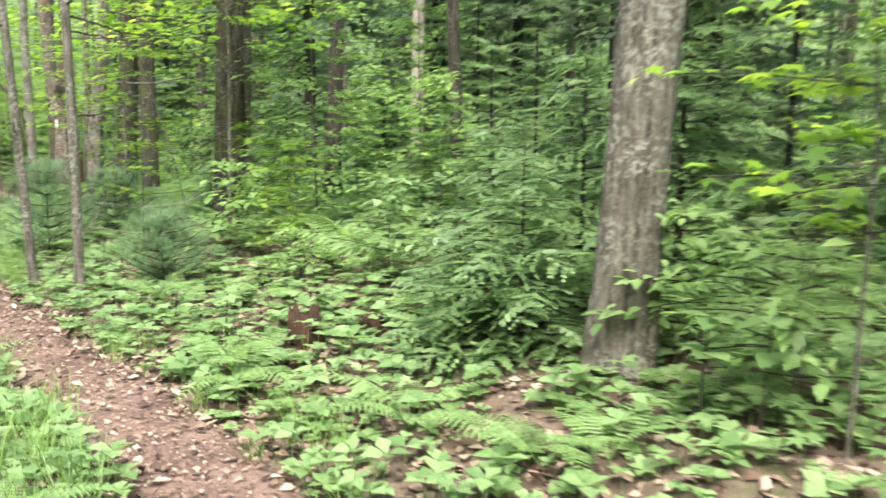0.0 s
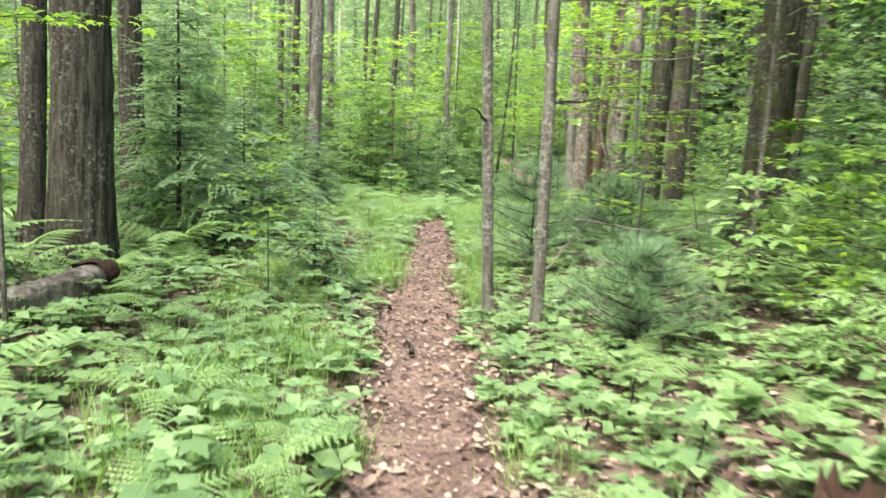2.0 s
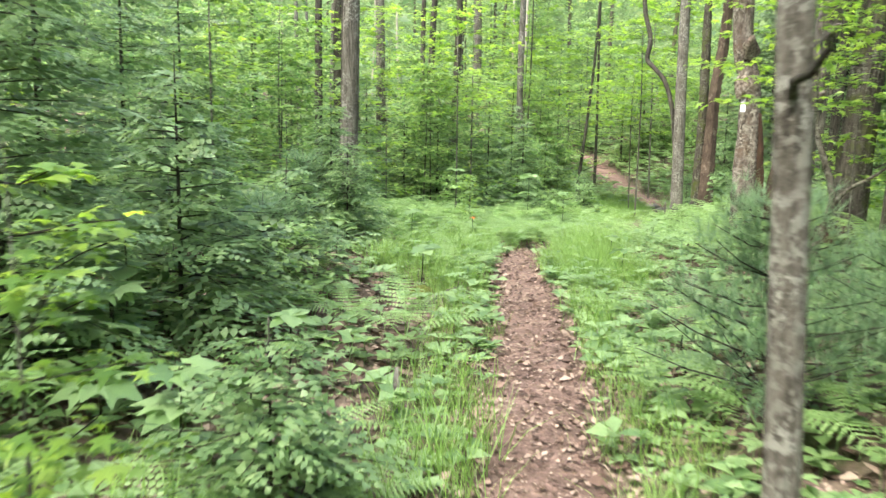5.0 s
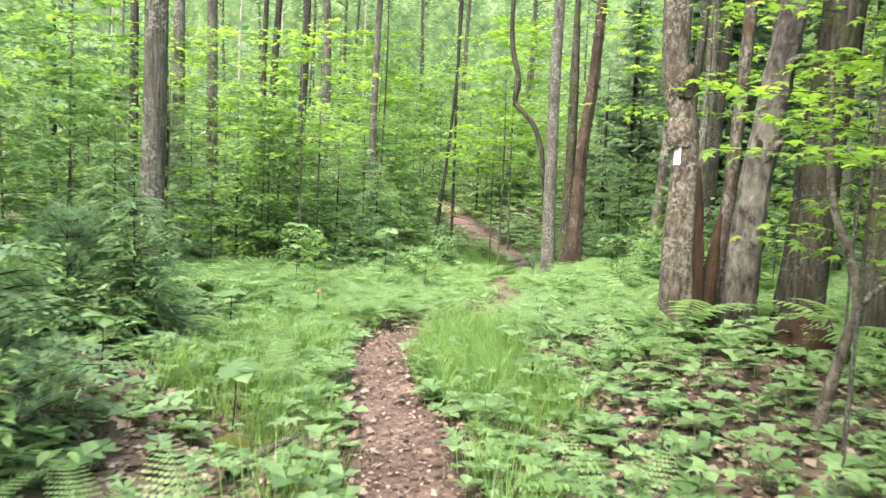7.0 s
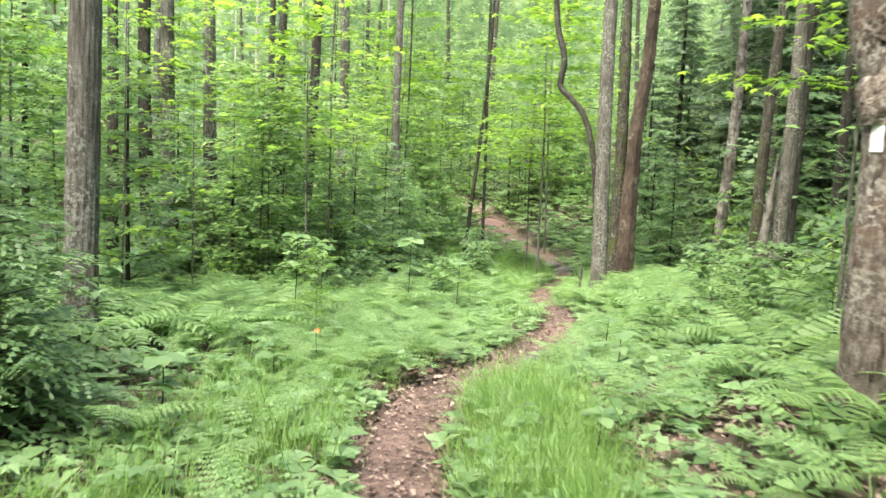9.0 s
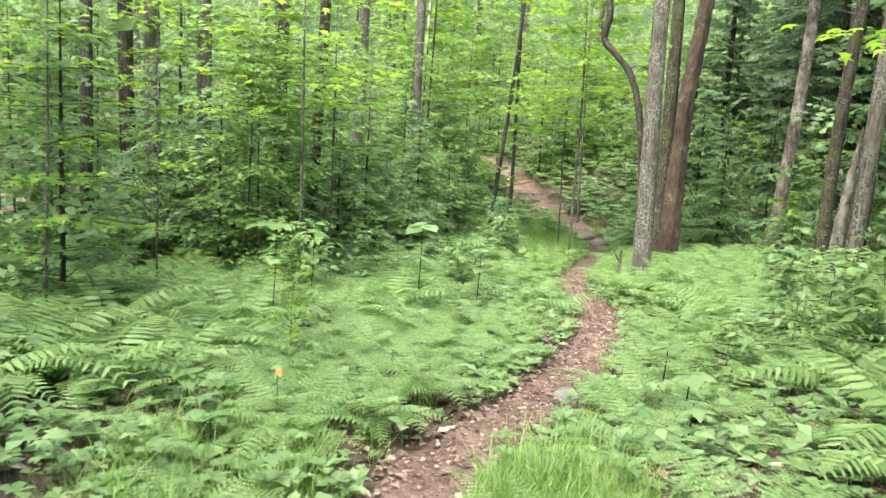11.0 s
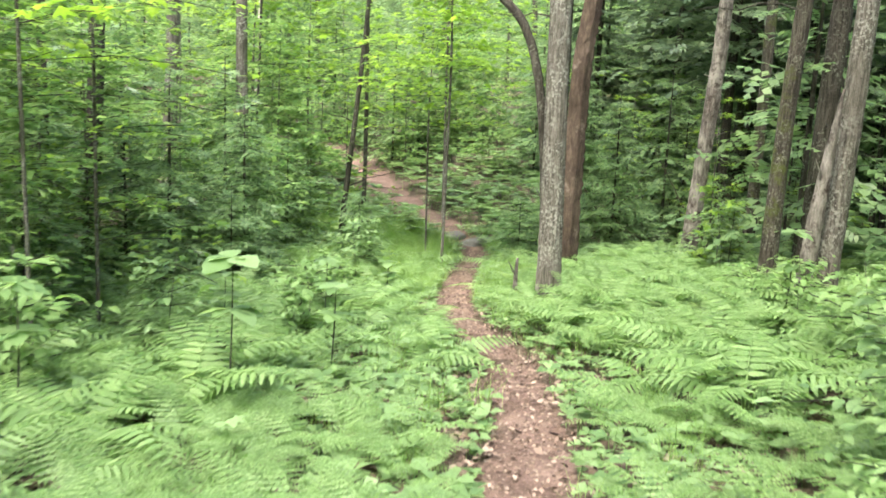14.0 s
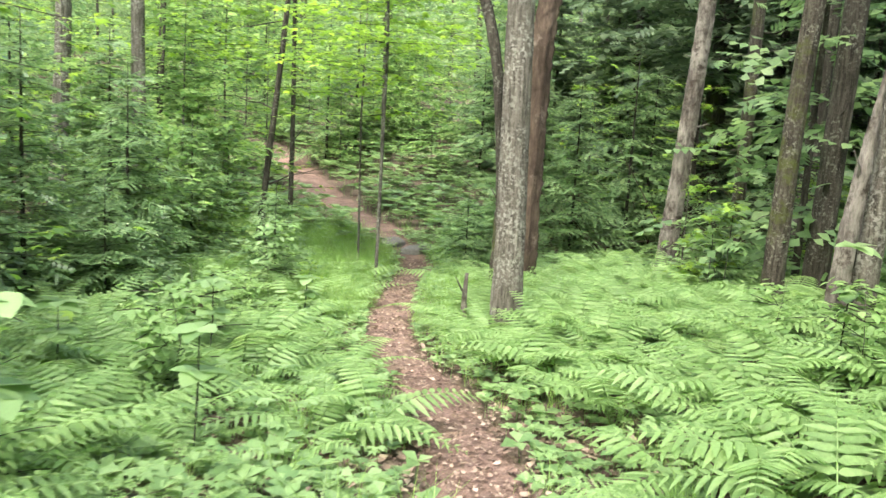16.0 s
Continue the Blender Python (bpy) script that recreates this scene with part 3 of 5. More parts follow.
# x, y, thickness, bark, lean x, lean y, near, twigs
TREES = [
    (0.90, 4.35, 0.31, G, 0.07, 0.0, True, 0), (-2.45, 10.1, 0.36, M, 0.03, 0.0, True, 0), (-3.84, 8.12, 0.085, G, 0.0, 0.0, True, 5), (-3.34, 7.95, 0.085, G, 0.01, 0.0, True, 7),
    (-6.45, 6.45, 0.42, D, 0.0, 0.0, True, 0), (-7.3, 6.55, 0.2, D, 0.0, 0.0, False, 0), (-8.2, 8.2, 0.27, D, 0.0, 0.0, False, 3), (-11.45, 14.3, 0.22, G, 0.0, 0.0, True, 1),
    (-11.7, 14.45, 0.10, D, 0.0, 0.0, False, 0), (-17.8, 21.8, 0.25, G, 0.0, 0.0, False, 0), (-17.2, 20.3, 0.25, G, 0.0, 0.0, False, 0), (-17.4, 20.1, 0.24, D, 0.0, 0.0, False, 0),
    (-17.3, 19.3, 0.19, D, 0.0, 0.0, False, 0), (-16.9, 23.3, 0.21, D, 0.025, 0.01, False, 0), (-17.1, 22.9, 0.19, D, 0.01, 0.0, False, 0), (-18.5, 24.2, 0.16, D, 0.0, 0.0, False, 0),
    (-17.75, 27.7, 0.22, G, 0.02, 0.0, False, 2), (-20.8, 29.4, 0.30, G, 0.0, 0.0, False, 0), (-10.15, 34.5, 0.45, M, 0.02, 0.0, False, 3), (-9.55, 29.0, 0.17, M, 0.02, 0.0, False, 4),
    (-9.15, 25.9, 0.20, M, 0.035, 0.0, True, 2), (-8.75, 26.4, 0.24, D, 0.04, 0.0, False, 3), (-8.58, 24.5, 0.22, G, 0.02, 0.0, True, 0), (-11.40, 24.55, 0.255, G, 0.005, 0.0, True, 1),
    (-13.2, 43.0, 0.42, D, -0.06, 0.0, False, 0), (-5.68, 15.75, 0.35, M, 0.035, 0.0, True, 3), (-5.1, 15.3, 0.26, M, 0.02, 0.0, True, 1), (-8.6, 31.5, 0.26, D, 0.02, 0.0, False, 3),
    (-7.2, 29.5, 0.30, D, 0.0, 0.0, False, 3), (-16.4, 28.7, 0.10, D, 0.06, 0.0, False, 3), (-18.1, 32.9, 0.10, D, 0.0, 0.0, False, 4), (-18.4, 29.0, 0.06, D, 0.0, 0.0, False, 3),
    (-4.4, 17.6, 0.22, D, 0.0, 0.0, False, 2), (-3.4, 14.8, 0.30, M, 0.02, 0.0, False, 1), (-1.6, 12.6, 0.24, D, 0.02, 0.0, False, 2), (0.2, 11.2, 0.16, D, 0.0, 0.0, False, 1),
    (-4.0, 19.5, 0.28, G, 0.0, 0.0, False, 0), (-6.3, 23.5, 0.30, G, 0.0, 0.0, False, 0), (2.2, 9.5, 0.2, P, 0.02, 0.0, False, 0), (-0.5, 16.5, 0.26, P, 0.0, 0.0, False, 0),
]
for k, (x, y, w, b, lx, ly, near, tw) in enumerate(TREES):
    tree(x, y, w, 11.0 + 22 * min(w, 0.3), (lx, ly), 0.03 + 0.02 * (k % 3), b, bark_label(b), k, near, tw, leafy=not (x < -6.4 and y < 24))

# background trees, thinner and thicker, well away from the trail
br_ = np.random.default_rng(11)
placed = [(t[0], t[1]) for t in TREES]
models = []
for x, y in zip(br_.uniform(-62, 42, 1600), br_.uniform(-30, 72, 1600)):
    d = float(off_trail(np.array([x]), np.array([y]))[0])
    if abs(d) < 5.5 or (x + 12) ** 2 + (y - 20) ** 2 > 55 ** 2 or min((x - a) ** 2 + (y - c) ** 2 for a, c in placed) < 2.0 ** 2 or len(placed) > 285:
        continue
    if d < 0 and abs(d) < 9 and br_.random() < 0.6:
        continue
    if d < 0 and y > 8 and br_.random() < 0.45:
        continue
    placed.append((x, y))
    kind = int(br_.integers(0, 8))
    if len(models) < 8:
        b = (G, D, D, M, D, G, P, M)[len(models)]
        models.append(tree(x, y, (0.24, 0.13, 0.18, 0.28, 0.09, 0.19, 0.17, 0.22)[len(models)], 14.0 + len(models) % 3, (0.012 * (len(models) % 4 - 1.5), 0.01), 0.08, b, bark_label(b), 200 + len(models), False, 2))
    else:
        copy_thing(models[kind], pose(x, y, spot(x, y), 0, 0, float(br_.uniform(0, 360))))


# ---- dead and crooked trunks ----
def crooked(points, radii, r, sides=18, ridge=0.05, steps=40):
    p = smooth_line(np.asarray(points, float), 0.06)
    q = np.linspace(0, 1, len(p))
    rad = np.interp(q, np.linspace(0, 1, len(radii)), radii)
    v, f = tube(p, rad, sides)
    v = np.array(v)
    n = len(p) * sides
    ridges = 1 + np.repeat(r.normal(0, ridge, (1, sides)), len(p), 0) + r.normal(0, ridge * 0.6, (len(p), sides))
    c = np.repeat(p, sides, 0)
    v[:n] = c + (v[:n] - c) * ridges.reshape(-1, 1)
    return v, f


def standing(name, x, y, label, category="tree", group=""):
    root = new(name)
    root.location = (x, y, spot(x, y))
    return tagged(root, label, category, group)


dr = np.random.default_rng(21)
snag = standing("dead_tree", -6.5, 15.08, "weathered grey dead trunk with peeling bark and white trail blaze", "dead tree", "broken trunks")
part("trunk", crooked([(0.02, 0, -0.3), (0.03, 0, 0.1), (0.0, 0, 0.7), (0.0, 0.02, 1.2), (-0.03, 0.03, 1.65), (-0.13, 0.03, 2.1), (-0.14, 0, 3.2), (-0.16, 0.1, 5.5)],
                      [0.18, 0.13, 0.105, 0.10, 0.115, 0.14, 0.12, 0.08], dr, 22, 0.05), SNAG_BARK, snag, smooth=True)


def paint_patch(z0, z1, heading, span, rad, cx, cy):
    a = heading + np.linspace(-span, span, 7)
    rows = []
    for i, z in enumerate(np.linspace(z0, z1, 6)):
        edge = 0.012 * np.sin(i * 2.1)
        rows.append(np.stack([cx + rad * np.cos(a + edge), cy + rad * np.sin(a + edge), np.full(7, z)], 1))
    k = np.arange(42).reshape(6, 7)
    qa, qb, qc, qd = (q.ravel() for q in (k[:-1, :-1], k[:-1, 1:], k[1:, 1:], k[1:, :-1]))
    return np.concatenate(rows), np.concatenate([np.stack([qa, qb, qc], 1), np.stack([qa, qc, qd], 1)])


part("blaze", paint_patch(1.36, 1.51, radians(-108), 0.27, 0.112, -0.012, 0.022), PAINT, snag, "white painted trail blaze", smooth=True)
part("burl", crooked([(-0.02, 0.0, 1.50), (-0.03, -0.005, 1.60), (-0.035, 0.01, 1.70)], [0.09, 0.112, 0.10], dr, 18, 0.16), BURL_WOOD, snag, "ragged swollen burl above the blaze", smooth=True)
part("broken_knob", crooked([(-0.04, -0.02, 1.95), (0.0, -0.10, 2.02), (0.03, -0.15, 2.10)], [0.09, 0.06, 0.02], dr, 10, 0.2), BURL_WOOD, snag, "broken branch knob", smooth=True)
part("bark_plate", crooked([(0.16, -0.02, -0.2), (0.15, 0, 0.4), (0.13, 0.0, 1.0), (0.10, 0, 1.35)], [0.09, 0.06, 0.05, 0.02], dr, 10, 0.12), ROTTEN, snag, "loose brown plate of dead bark", smooth=True)

forked = standing("dead_tree", -6.0, 15.3, "grey stripped dead trunk with a dark knot hole and broken arm", "dead tree", "broken trunks")
part("trunk", crooked([(-0.08, 0, -0.3), (-0.07, 0, 0.05), (-0.05, 0, 0.6), (-0.01, 0, 1.15), (0.03, 0, 1.5), (0.09, 0.02, 2.0), (0.18, 0.05, 2.8), (0.24, 0.1, 4.6)],
                      [0.17, 0.135, 0.115, 0.11, 0.105, 0.095, 0.075, 0.05], dr, 20, 0.09), DEAD_WOOD, forked, smooth=True)
part("branch", crooked([(0.04, -0.02, 1.35), (0.12, -0.07, 1.46), (0.17, -0.10, 1.52)], [0.06, 0.045, 0.025], dr, 10, 0.12), SNAG_BARK, forked, "short broken side arm", smooth=True)
part("branch", crooked([(0.10, 0.0, 2.0), (0.20, -0.05, 2.12), (0.27, -0.08, 2.15)], [0.045, 0.035, 0.02], dr, 8, 0.1), DEAD_WOOD, forked, "short pale branch stub", smooth=True)
part("knot_hole", crooked([(0.02, -0.075, 1.46), (0.015, -0.105, 1.50), (0.01, -0.112, 1.53)], [0.032, 0.03, 0.012], dr, 10, 0.1), ROTTEN, forked, "dark rotten knot hole", smooth=True)
part("trunk", crooked([(-0.26, 0.2, -0.3), (-0.25, 0.2, 0.8), (-0.20, 0.22, 2.0), (-0.14, 0.2, 4.5)], [0.07, 0.052, 0.048, 0.03], dr, 10, 0.05), SNAG_BARK, forked, "slim grey second stem", smooth=True)
part("stub", crooked([(-0.28, -0.15, -0.2), (-0.27, -0.15, 0.3), (-0.24, -0.12, 0.75), (-0.23, -0.1, 0.95)], [0.10, 0.085, 0.06, 0.015], dr, 10, 0.15), ROTTEN, forked, "rotten brown broken stub", smooth=True)
bent = standing("bent_sapling", -5.21, 12.88, "leaning grey dead sapling with forked bare branches", "dead tree")
part("stem", crooked([(-0.06, -0.05, -0.2), (0, 0, 0.08), (0.07, 0.06, 0.45), (0.12, 0.12, 0.68), (0.06, 0.15, 0.9), (-0.06, 0.18, 1.25), (-0.11, 0.2, 1.9)], [0.036, 0.034, 0.03, 0.028, 0.022, 0.015, 0.006], dr, 8, 0.05), SNAG_BARK, bent, smooth=True)
part("branch", crooked([(0.12, 0.12, 0.66), (0.22, 0.15, 0.78), (0.4, 0.18, 0.9), (0.6, 0.2, 1.1)], [0.02, 0.016, 0.012, 0.005], dr, 6, 0.04), SNAG_BARK, bent, smooth=True)

red = standing("dead_tree", -12.05, 27.75, "reddish-brown half-stripped twisted dead trunk", "dead tree")
part("trunk", crooked([(0, 0, -0.3), (0.0, 0, 0.4), (0.02, 0, 1.3), (0.04, 0, 2.2), (0.08, 0, 3.2), (0.22, 0.05, 4.6), (0.35, 0.1, 7.5)], [0.19, 0.15, 0.13, 0.12, 0.11, 0.10, 0.07], dr, 22, 0.10), RED_WOOD, red, smooth=True)
part("trunk", crooked([(-0.28, 0.1, -0.3), (-0.26, 0.1, 1.0), (-0.24, 0.1, 3.0), (-0.3, 0.1, 7)], [0.15, 0.12, 0.11, 0.05], dr, 16, 0.08), BARK_MOSS, red, "grey living twin stem", smooth=True)
pale = standing("dead_tree", -10.3, 28.2, "pale barkless leaning dead trunk", "dead tree")
part("trunk", crooked([(-0.02, 0, -0.3), (0.0, 0, 0.5), (0.07, 0, 1.6), (0.16, 0, 3.0), (0.20, 0, 4.2), (0.3, 0, 7.0)], [0.13, 0.105, 0.10, 0.09, 0.08, 0.05], dr, 16, 0.06), DEAD_WOOD, pale, smooth=True)
for z, ang in ((1.9, 0.4), (2.7, 3.5), (3.3, 1.8)):
    part("branch_stub", limb((0.05 + 0.05 * z, 0, z), ang, 0.22, 0.5, 0.018, dr), DEAD_WOOD, pale, "short broken branch stub")
hook = standing("crooked_tree", -11.52, 24.75, "thin dark crooked stem beside a grey trunk", "tree")
part("stem", crooked([(0.03, 0, -0.2), (-0.03, 0, 0.9), (-0.10, 0, 1.9), (-0.22, 0, 2.7), (-0.42, 0, 3.25), (-0.70, 0, 3.55), (-0.87, 0, 3.75), (-0.83, 0.03, 4.2), (-1.0, 0.05, 4.8), (-1.05, 0.05, 5.6), (-0.95, 0.05, 7.0)],
                     [0.055, 0.05, 0.05, 0.05, 0.05, 0.055, 0.05, 0.04, 0.02], dr, 10, 0.06), BARK_DARK, hook, smooth=True)
stub2 = standing("snag", -11.72, 25.3, "pale broken dead stem beside a grey trunk", "dead tree")
part("stem", crooked([(0, 0, -0.2), (0.02, 0, 0.7), (0.03, 0, 1.5), (0.02, 0, 2.0)], [0.06, 0.05, 0.04, 0.012], dr, 10, 0.1), DEAD_WOOD, stub2, smooth=True)
stub3 = standing("snag", -12.05, 25.4, "short pale broken stub in the ferns", "dead tree")
part("stem", crooked([(0, 0, -0.2), (0.0, 0, 0.3), (0.01, 0, 0.6)], [0.035, 0.03, 0.015], dr, 8, 0.1), DEAD_WOOD, stub3, smooth=True)
psnag = standing("snag", -8.72, 24.35, "pale splintered dead snag against a grey trunk", "dead tree")
part("stem", crooked([(-0.05, 0, -0.3), (-0.02, 0, 0.6), (0.05, 0, 1.5), (0.12, 0, 2.2)], [0.09, 0.08, 0.06, 0.012], dr, 14, 0.12), DEAD_WOOD, psnag, smooth=True)

for sn, z in ((stub2, 1.2), (stub3, 0.35), (psnag, 1.3)):
    part("splinter", limb((0.02, -0.03, z), 4.2, 0.16, 1.6, 0.015, dr), DEAD_WOOD, sn, "upright splinter of broken wood")

# ---- stumps, log, stones, sticks ----
def stump(x, y, rad, hgt, label, seed):
    r = np.random.default_rng(seed)
    root = standing("stump", x, y, label, "stump")
    n = 22
    a = np.arange(n) * 2 * np.pi / n
    ragged = hgt * (0.75 + 0.45 * r.random(n))
    outer = []
    for q, fl in ((-0.3, 1.5), (0.0, 1.35), (0.3, 1.08), (0.65, 1.0), (1.0, 0.92)):
        rr = rad * fl * (1 + 0.1 * np.cos(5 * a) * (1.2 - max(q, 0)) + r.normal(0, 0.05, n))
        outer.append(np.stack([rr * np.cos(a), rr * np.sin(a), (ragged if q > 0 else np.full(n, hgt)) * q], 1))
    for q, z in ((0.7, 0.8), (0.5, 0.35), (0.02, 0.25)):
        outer.append(np.stack([rad * q * np.cos(a), rad * q * np.sin(a), z * ragged * (1 if q > 0.1 else 0.6)], 1))
    part("body", (np.concatenate(outer), ring_faces(len(outer), n)), ROTTEN, root)
    return root


stump(-0.88, 5.45, 0.10, 0.24, "rotten reddish-brown hollow stump with moss", 31)
stump(-0.46, 5.6, 0.08, 0.12, "low dark rotten stump among leaves", 32)
stump(-5.5, 14.6, 0.2, 0.22, "mossy rotten stump foot beside dead trunks", 33)
lr = np.random.default_rng(34)
lz = spot(-5.2, 5.2)
log = new("fallen_log")
tagged(log, "grey fallen log with broken end and peeling bark", "log")
part("body", crooked([(-5.38, 5.85, lz + 0.12), (-5.2, 5.2, lz + 0.08), (-4.95, 4.4, lz + 0.07), (-4.8, 3.4, lz + 0.05)], [0.11, 0.105, 0.10, 0.09], lr, 20, 0.07), DEAD_WOOD, log, smooth=True)
part("broken_end", crooked([(-5.36, 5.80, lz + 0.16), (-5.42, 5.95, lz + 0.17), (-5.45, 6.05, lz + 0.15)], [0.11, 0.09, 0.03], lr, 12, 0.18), ROTTEN, log, "crumbling brown rotten end")


def lumpy(rad, flat, r, rough=0.12):
    me = bmesh.new()
    bmesh.ops.create_icosphere(me, subdivisions=3, radius=1.0)
    o = r.uniform(0, 50, 3)
    for v in me.verts:
        d = v.co.normalized()
        k = 1 + rough * 2.2 * noise.noise(Vector(d * 1.4) + Vector(o)) + rough * 0.7 * noise.noise(Vector(d * 4) + Vector(o))
        v.co = Vector((d.x * rad[0] * k, d.y * rad[1] * k, d.z * flat * k))
    vs = np.array([v.co[:] for v in me.verts])
    fs = np.array([[v.index for v in f.verts] for f in me.faces])
    me.free()
    return vs, fs


def stone(x, y, rad, flat, label, seed, material=STONE, lift=0.05):
    r = np.random.default_rng(seed)
    ob = part("stone", lumpy(rad, flat, r), material, smooth=True)
    ob.location = (x, y, spot(x, y) + flat * lift)
    ob.rotation_euler = (0, 0, float(r.uniform(0, 6)))
    return tagged(ob, label, "stone", "trail stones")


stone(-9.5, 17.75, (0.16, 0.10), 0.03, "flat grey stone set in the trail", 41)
stone(-14.75, 31.6, (0.42, 0.26), 0.10, "flat grey stepping stone on the trail", 42)
stone(-15.45, 31.95, (0.40, 0.22), 0.10, "flat grey stepping stone on the trail", 43)
stone(-14.1, 31.9, (0.34, 0.22), 0.10, "flat grey stepping stone on the trail", 44)
stone(-9.35, 18.6, (0.07, 0.05), 0.03, "small pale stone on the trail", 45)
tagged(stone(-7.7, 11.4, (0.10, 0.085), 0.09, "round mossy green stone in leaf litter", 46, MOSS, 0.5), category="mossy stone")


def stick(points, thick, label, seed, material=DEAD_WOOD):
    r = np.random.default_rng(seed)
    p = [(x, y, spot(x, y) + h) for x, y, h in points]
    return tagged(part("stick", crooked(p, [thick, thick * 0.9, thick * 0.5], r, 7, 0.06), material, smooth=True), label, "stick", "fallen sticks")


stick([(-7.45, 11.1, 0.03), (-7.5, 11.35, 0.06), (-7.42, 11.55, 0.12)], 0.03, "pale bent broken stick in leaf litter", 51)
stick([(-3.6, 6.85, 0.02), (-3.72, 7.0, 0.025), (-3.85, 7.12, 0.02)], 0.018, "short dark stick on the trail", 52, BARK_DARK)
stick([(-3.3, 5.7, 0.02), (-3.35, 6.0, 0.02), (-3.45, 6.3, 0.02)], 0.009, "thin pale twig on the trail", 53)
stick([(-5.95, 9.1, 0.0), (-5.97, 9.15, 0.14), (-5.99, 9.17, 0.24)], 0.02, "short grey weathered stob standing by the trail", 54)
sr_ = np.random.default_rng(55)
for k in range(46):
    x, y = float(sr_.uniform(-9.5, 1.5)), float(sr_.uniform(3, 21))
    d = float(off_trail(np.array([x]), np.array([y]))[0])
    if abs(d) > 4.5 or abs(d) < 0.2:
        continue
    h, L = sr_.uniform(0, 6.28), sr_.uniform(0.25, 0.9)
    stick([(x, y, 0.02), (x + L * 0.5 * math.cos(h), y + L * 0.5 * math.sin(h) + 0.03, 0.035), (x + L * math.cos(h), y + L * math.sin(h), 0.03)], float(sr_.uniform(0.004, 0.014)),
          "thin dead twig on the forest floor", 300 + k, (DEAD_WOOD, BARK_DARK)[k % 2])

for k, pts in enumerate([[(-3.3, 8.3, 0.75), (-2.7, 8.9, 0.5), (-1.9, 9.3, 0.8)], [(-3.35, 8.2, 0.55), (-2.6, 8.5, 0.28), (-1.9, 8.6, 0.55)], [(-3.3, 8.15, 1.9), (-2.6, 8.7, 1.75), (-1.9, 9.2, 2.1)],
                         [(-3.4, 8.2, 2.3), (-2.8, 8.9, 2.2), (-2.1, 9.6, 2.5)], [(-3.8, 8.5, 0.1), (-3.5, 9.2, 0.75), (-3.55, 9.6, 1.6)], [(-3.0, 10.4, 0.0), (-3.3, 10.6, 1.1), (-3.8, 10.9, 2.4)]]):
    tagged(stick(pts, 0.007, "long thin arching dead branch", 400 + k, (DEAD_WOOD, BARK_GREY)[k % 2]), category="branch")

# ---- conifer and broadleaf saplings ----
def feather(teeth=4):
    """A needle-edged twig of length 1 along +y, flat, its edge broken into points."""
    v, f = [], []
    for k in range(teeth):
        y0, y1 = k / teeth, (k + 1) / teeth
        w = 1.0 - 0.75 * y0 ** 2
        n = len(v)
        v += [(0, y0, 0), (-w, y0 + 0.42 / teeth + 0.05, -0.15), (0, y1, 0), (w, y0 + 0.30 / teeth + 0.07, -0.15)]
        f += [(n, n + 2, n + 1), (n, n + 3, n + 2)]
    return np.array(v), np.array(f)


FEATHER = feather()


def spray(r, length, needle, twigs):
    """A flat conifer branch along +y: needle-edged side twigs, drooping at the tips."""
    t = 0.10 + 0.9 * np.arange(twigs) / twigs
    sgn = np.where(np.arange(twigs) % 2, -1, 1)
    tl = length * 0.5 * (1.08 - t) * r.uniform(0.7, 1.25, twigs) + 0.06
    m = poses(np.stack([0 * t, t * length, r.normal(0, 0.012, twigs)], 1), sgn * radians(50) * r.uniform(0.7, 1.2, twigs), r.normal(-0.08, 0.15, twigs), r.normal(0, 0.35, twigs))
    m[:, :3, 1] *= tl[:, None]
    m[:, :3, 0] *= needle * r.uniform(0.8, 1.2, twigs)[:, None]
    m[:, :3, 2] *= needle
    v, f = stamp(FEATHER, m)
    q = np.linspace(0, 1, 3)
    wood = tube(np.stack([0 * q, q * length, -0.2 * length * q * q], 1), 0.005 * (1.1 - q), 3, False)
    v[:, 2] -= 0.22 * length * (np.hypot(v[:, 0], v[:, 1]) / length) ** 2
    return (v, f), wood


def conifer(name, height, reach, r, needle=0.028, tiers=15, per=6, low=0.04, dense=24):
    green, wood = [], []
    stem = tube([(0, 0, -0.1), (0.01, 0, height * 0.5), (0, 0, height)], [0.009 * height + 0.004, 0.007 * height, 0.003], 6)
    for i in range(tiers):
        h = height * (low + (0.97 - low) * i / tiers)
        L = reach * (1 - h / height) ** 0.75 + 0.08
        for j in range(per):
            g, w = spray(r, L * r.uniform(0.65, 1.15), needle, max(7, int(L * dense)))
            m = poses([(0, 0, h + r.normal(0, 0.03))], 2 * math.pi * j / per + i * 1.1 + r.normal(0, 0.25), r.uniform(-0.05, 0.35), r.normal(0, 0.2))
            green.append(stamp(g, m))
            wood.append(stamp(w, m))
    return mesh_of(name, join(green), NEEDLE), mesh_of("stem", stem, BARK_DARK), mesh_of("branchwork", join(wood), BARK_DARK)


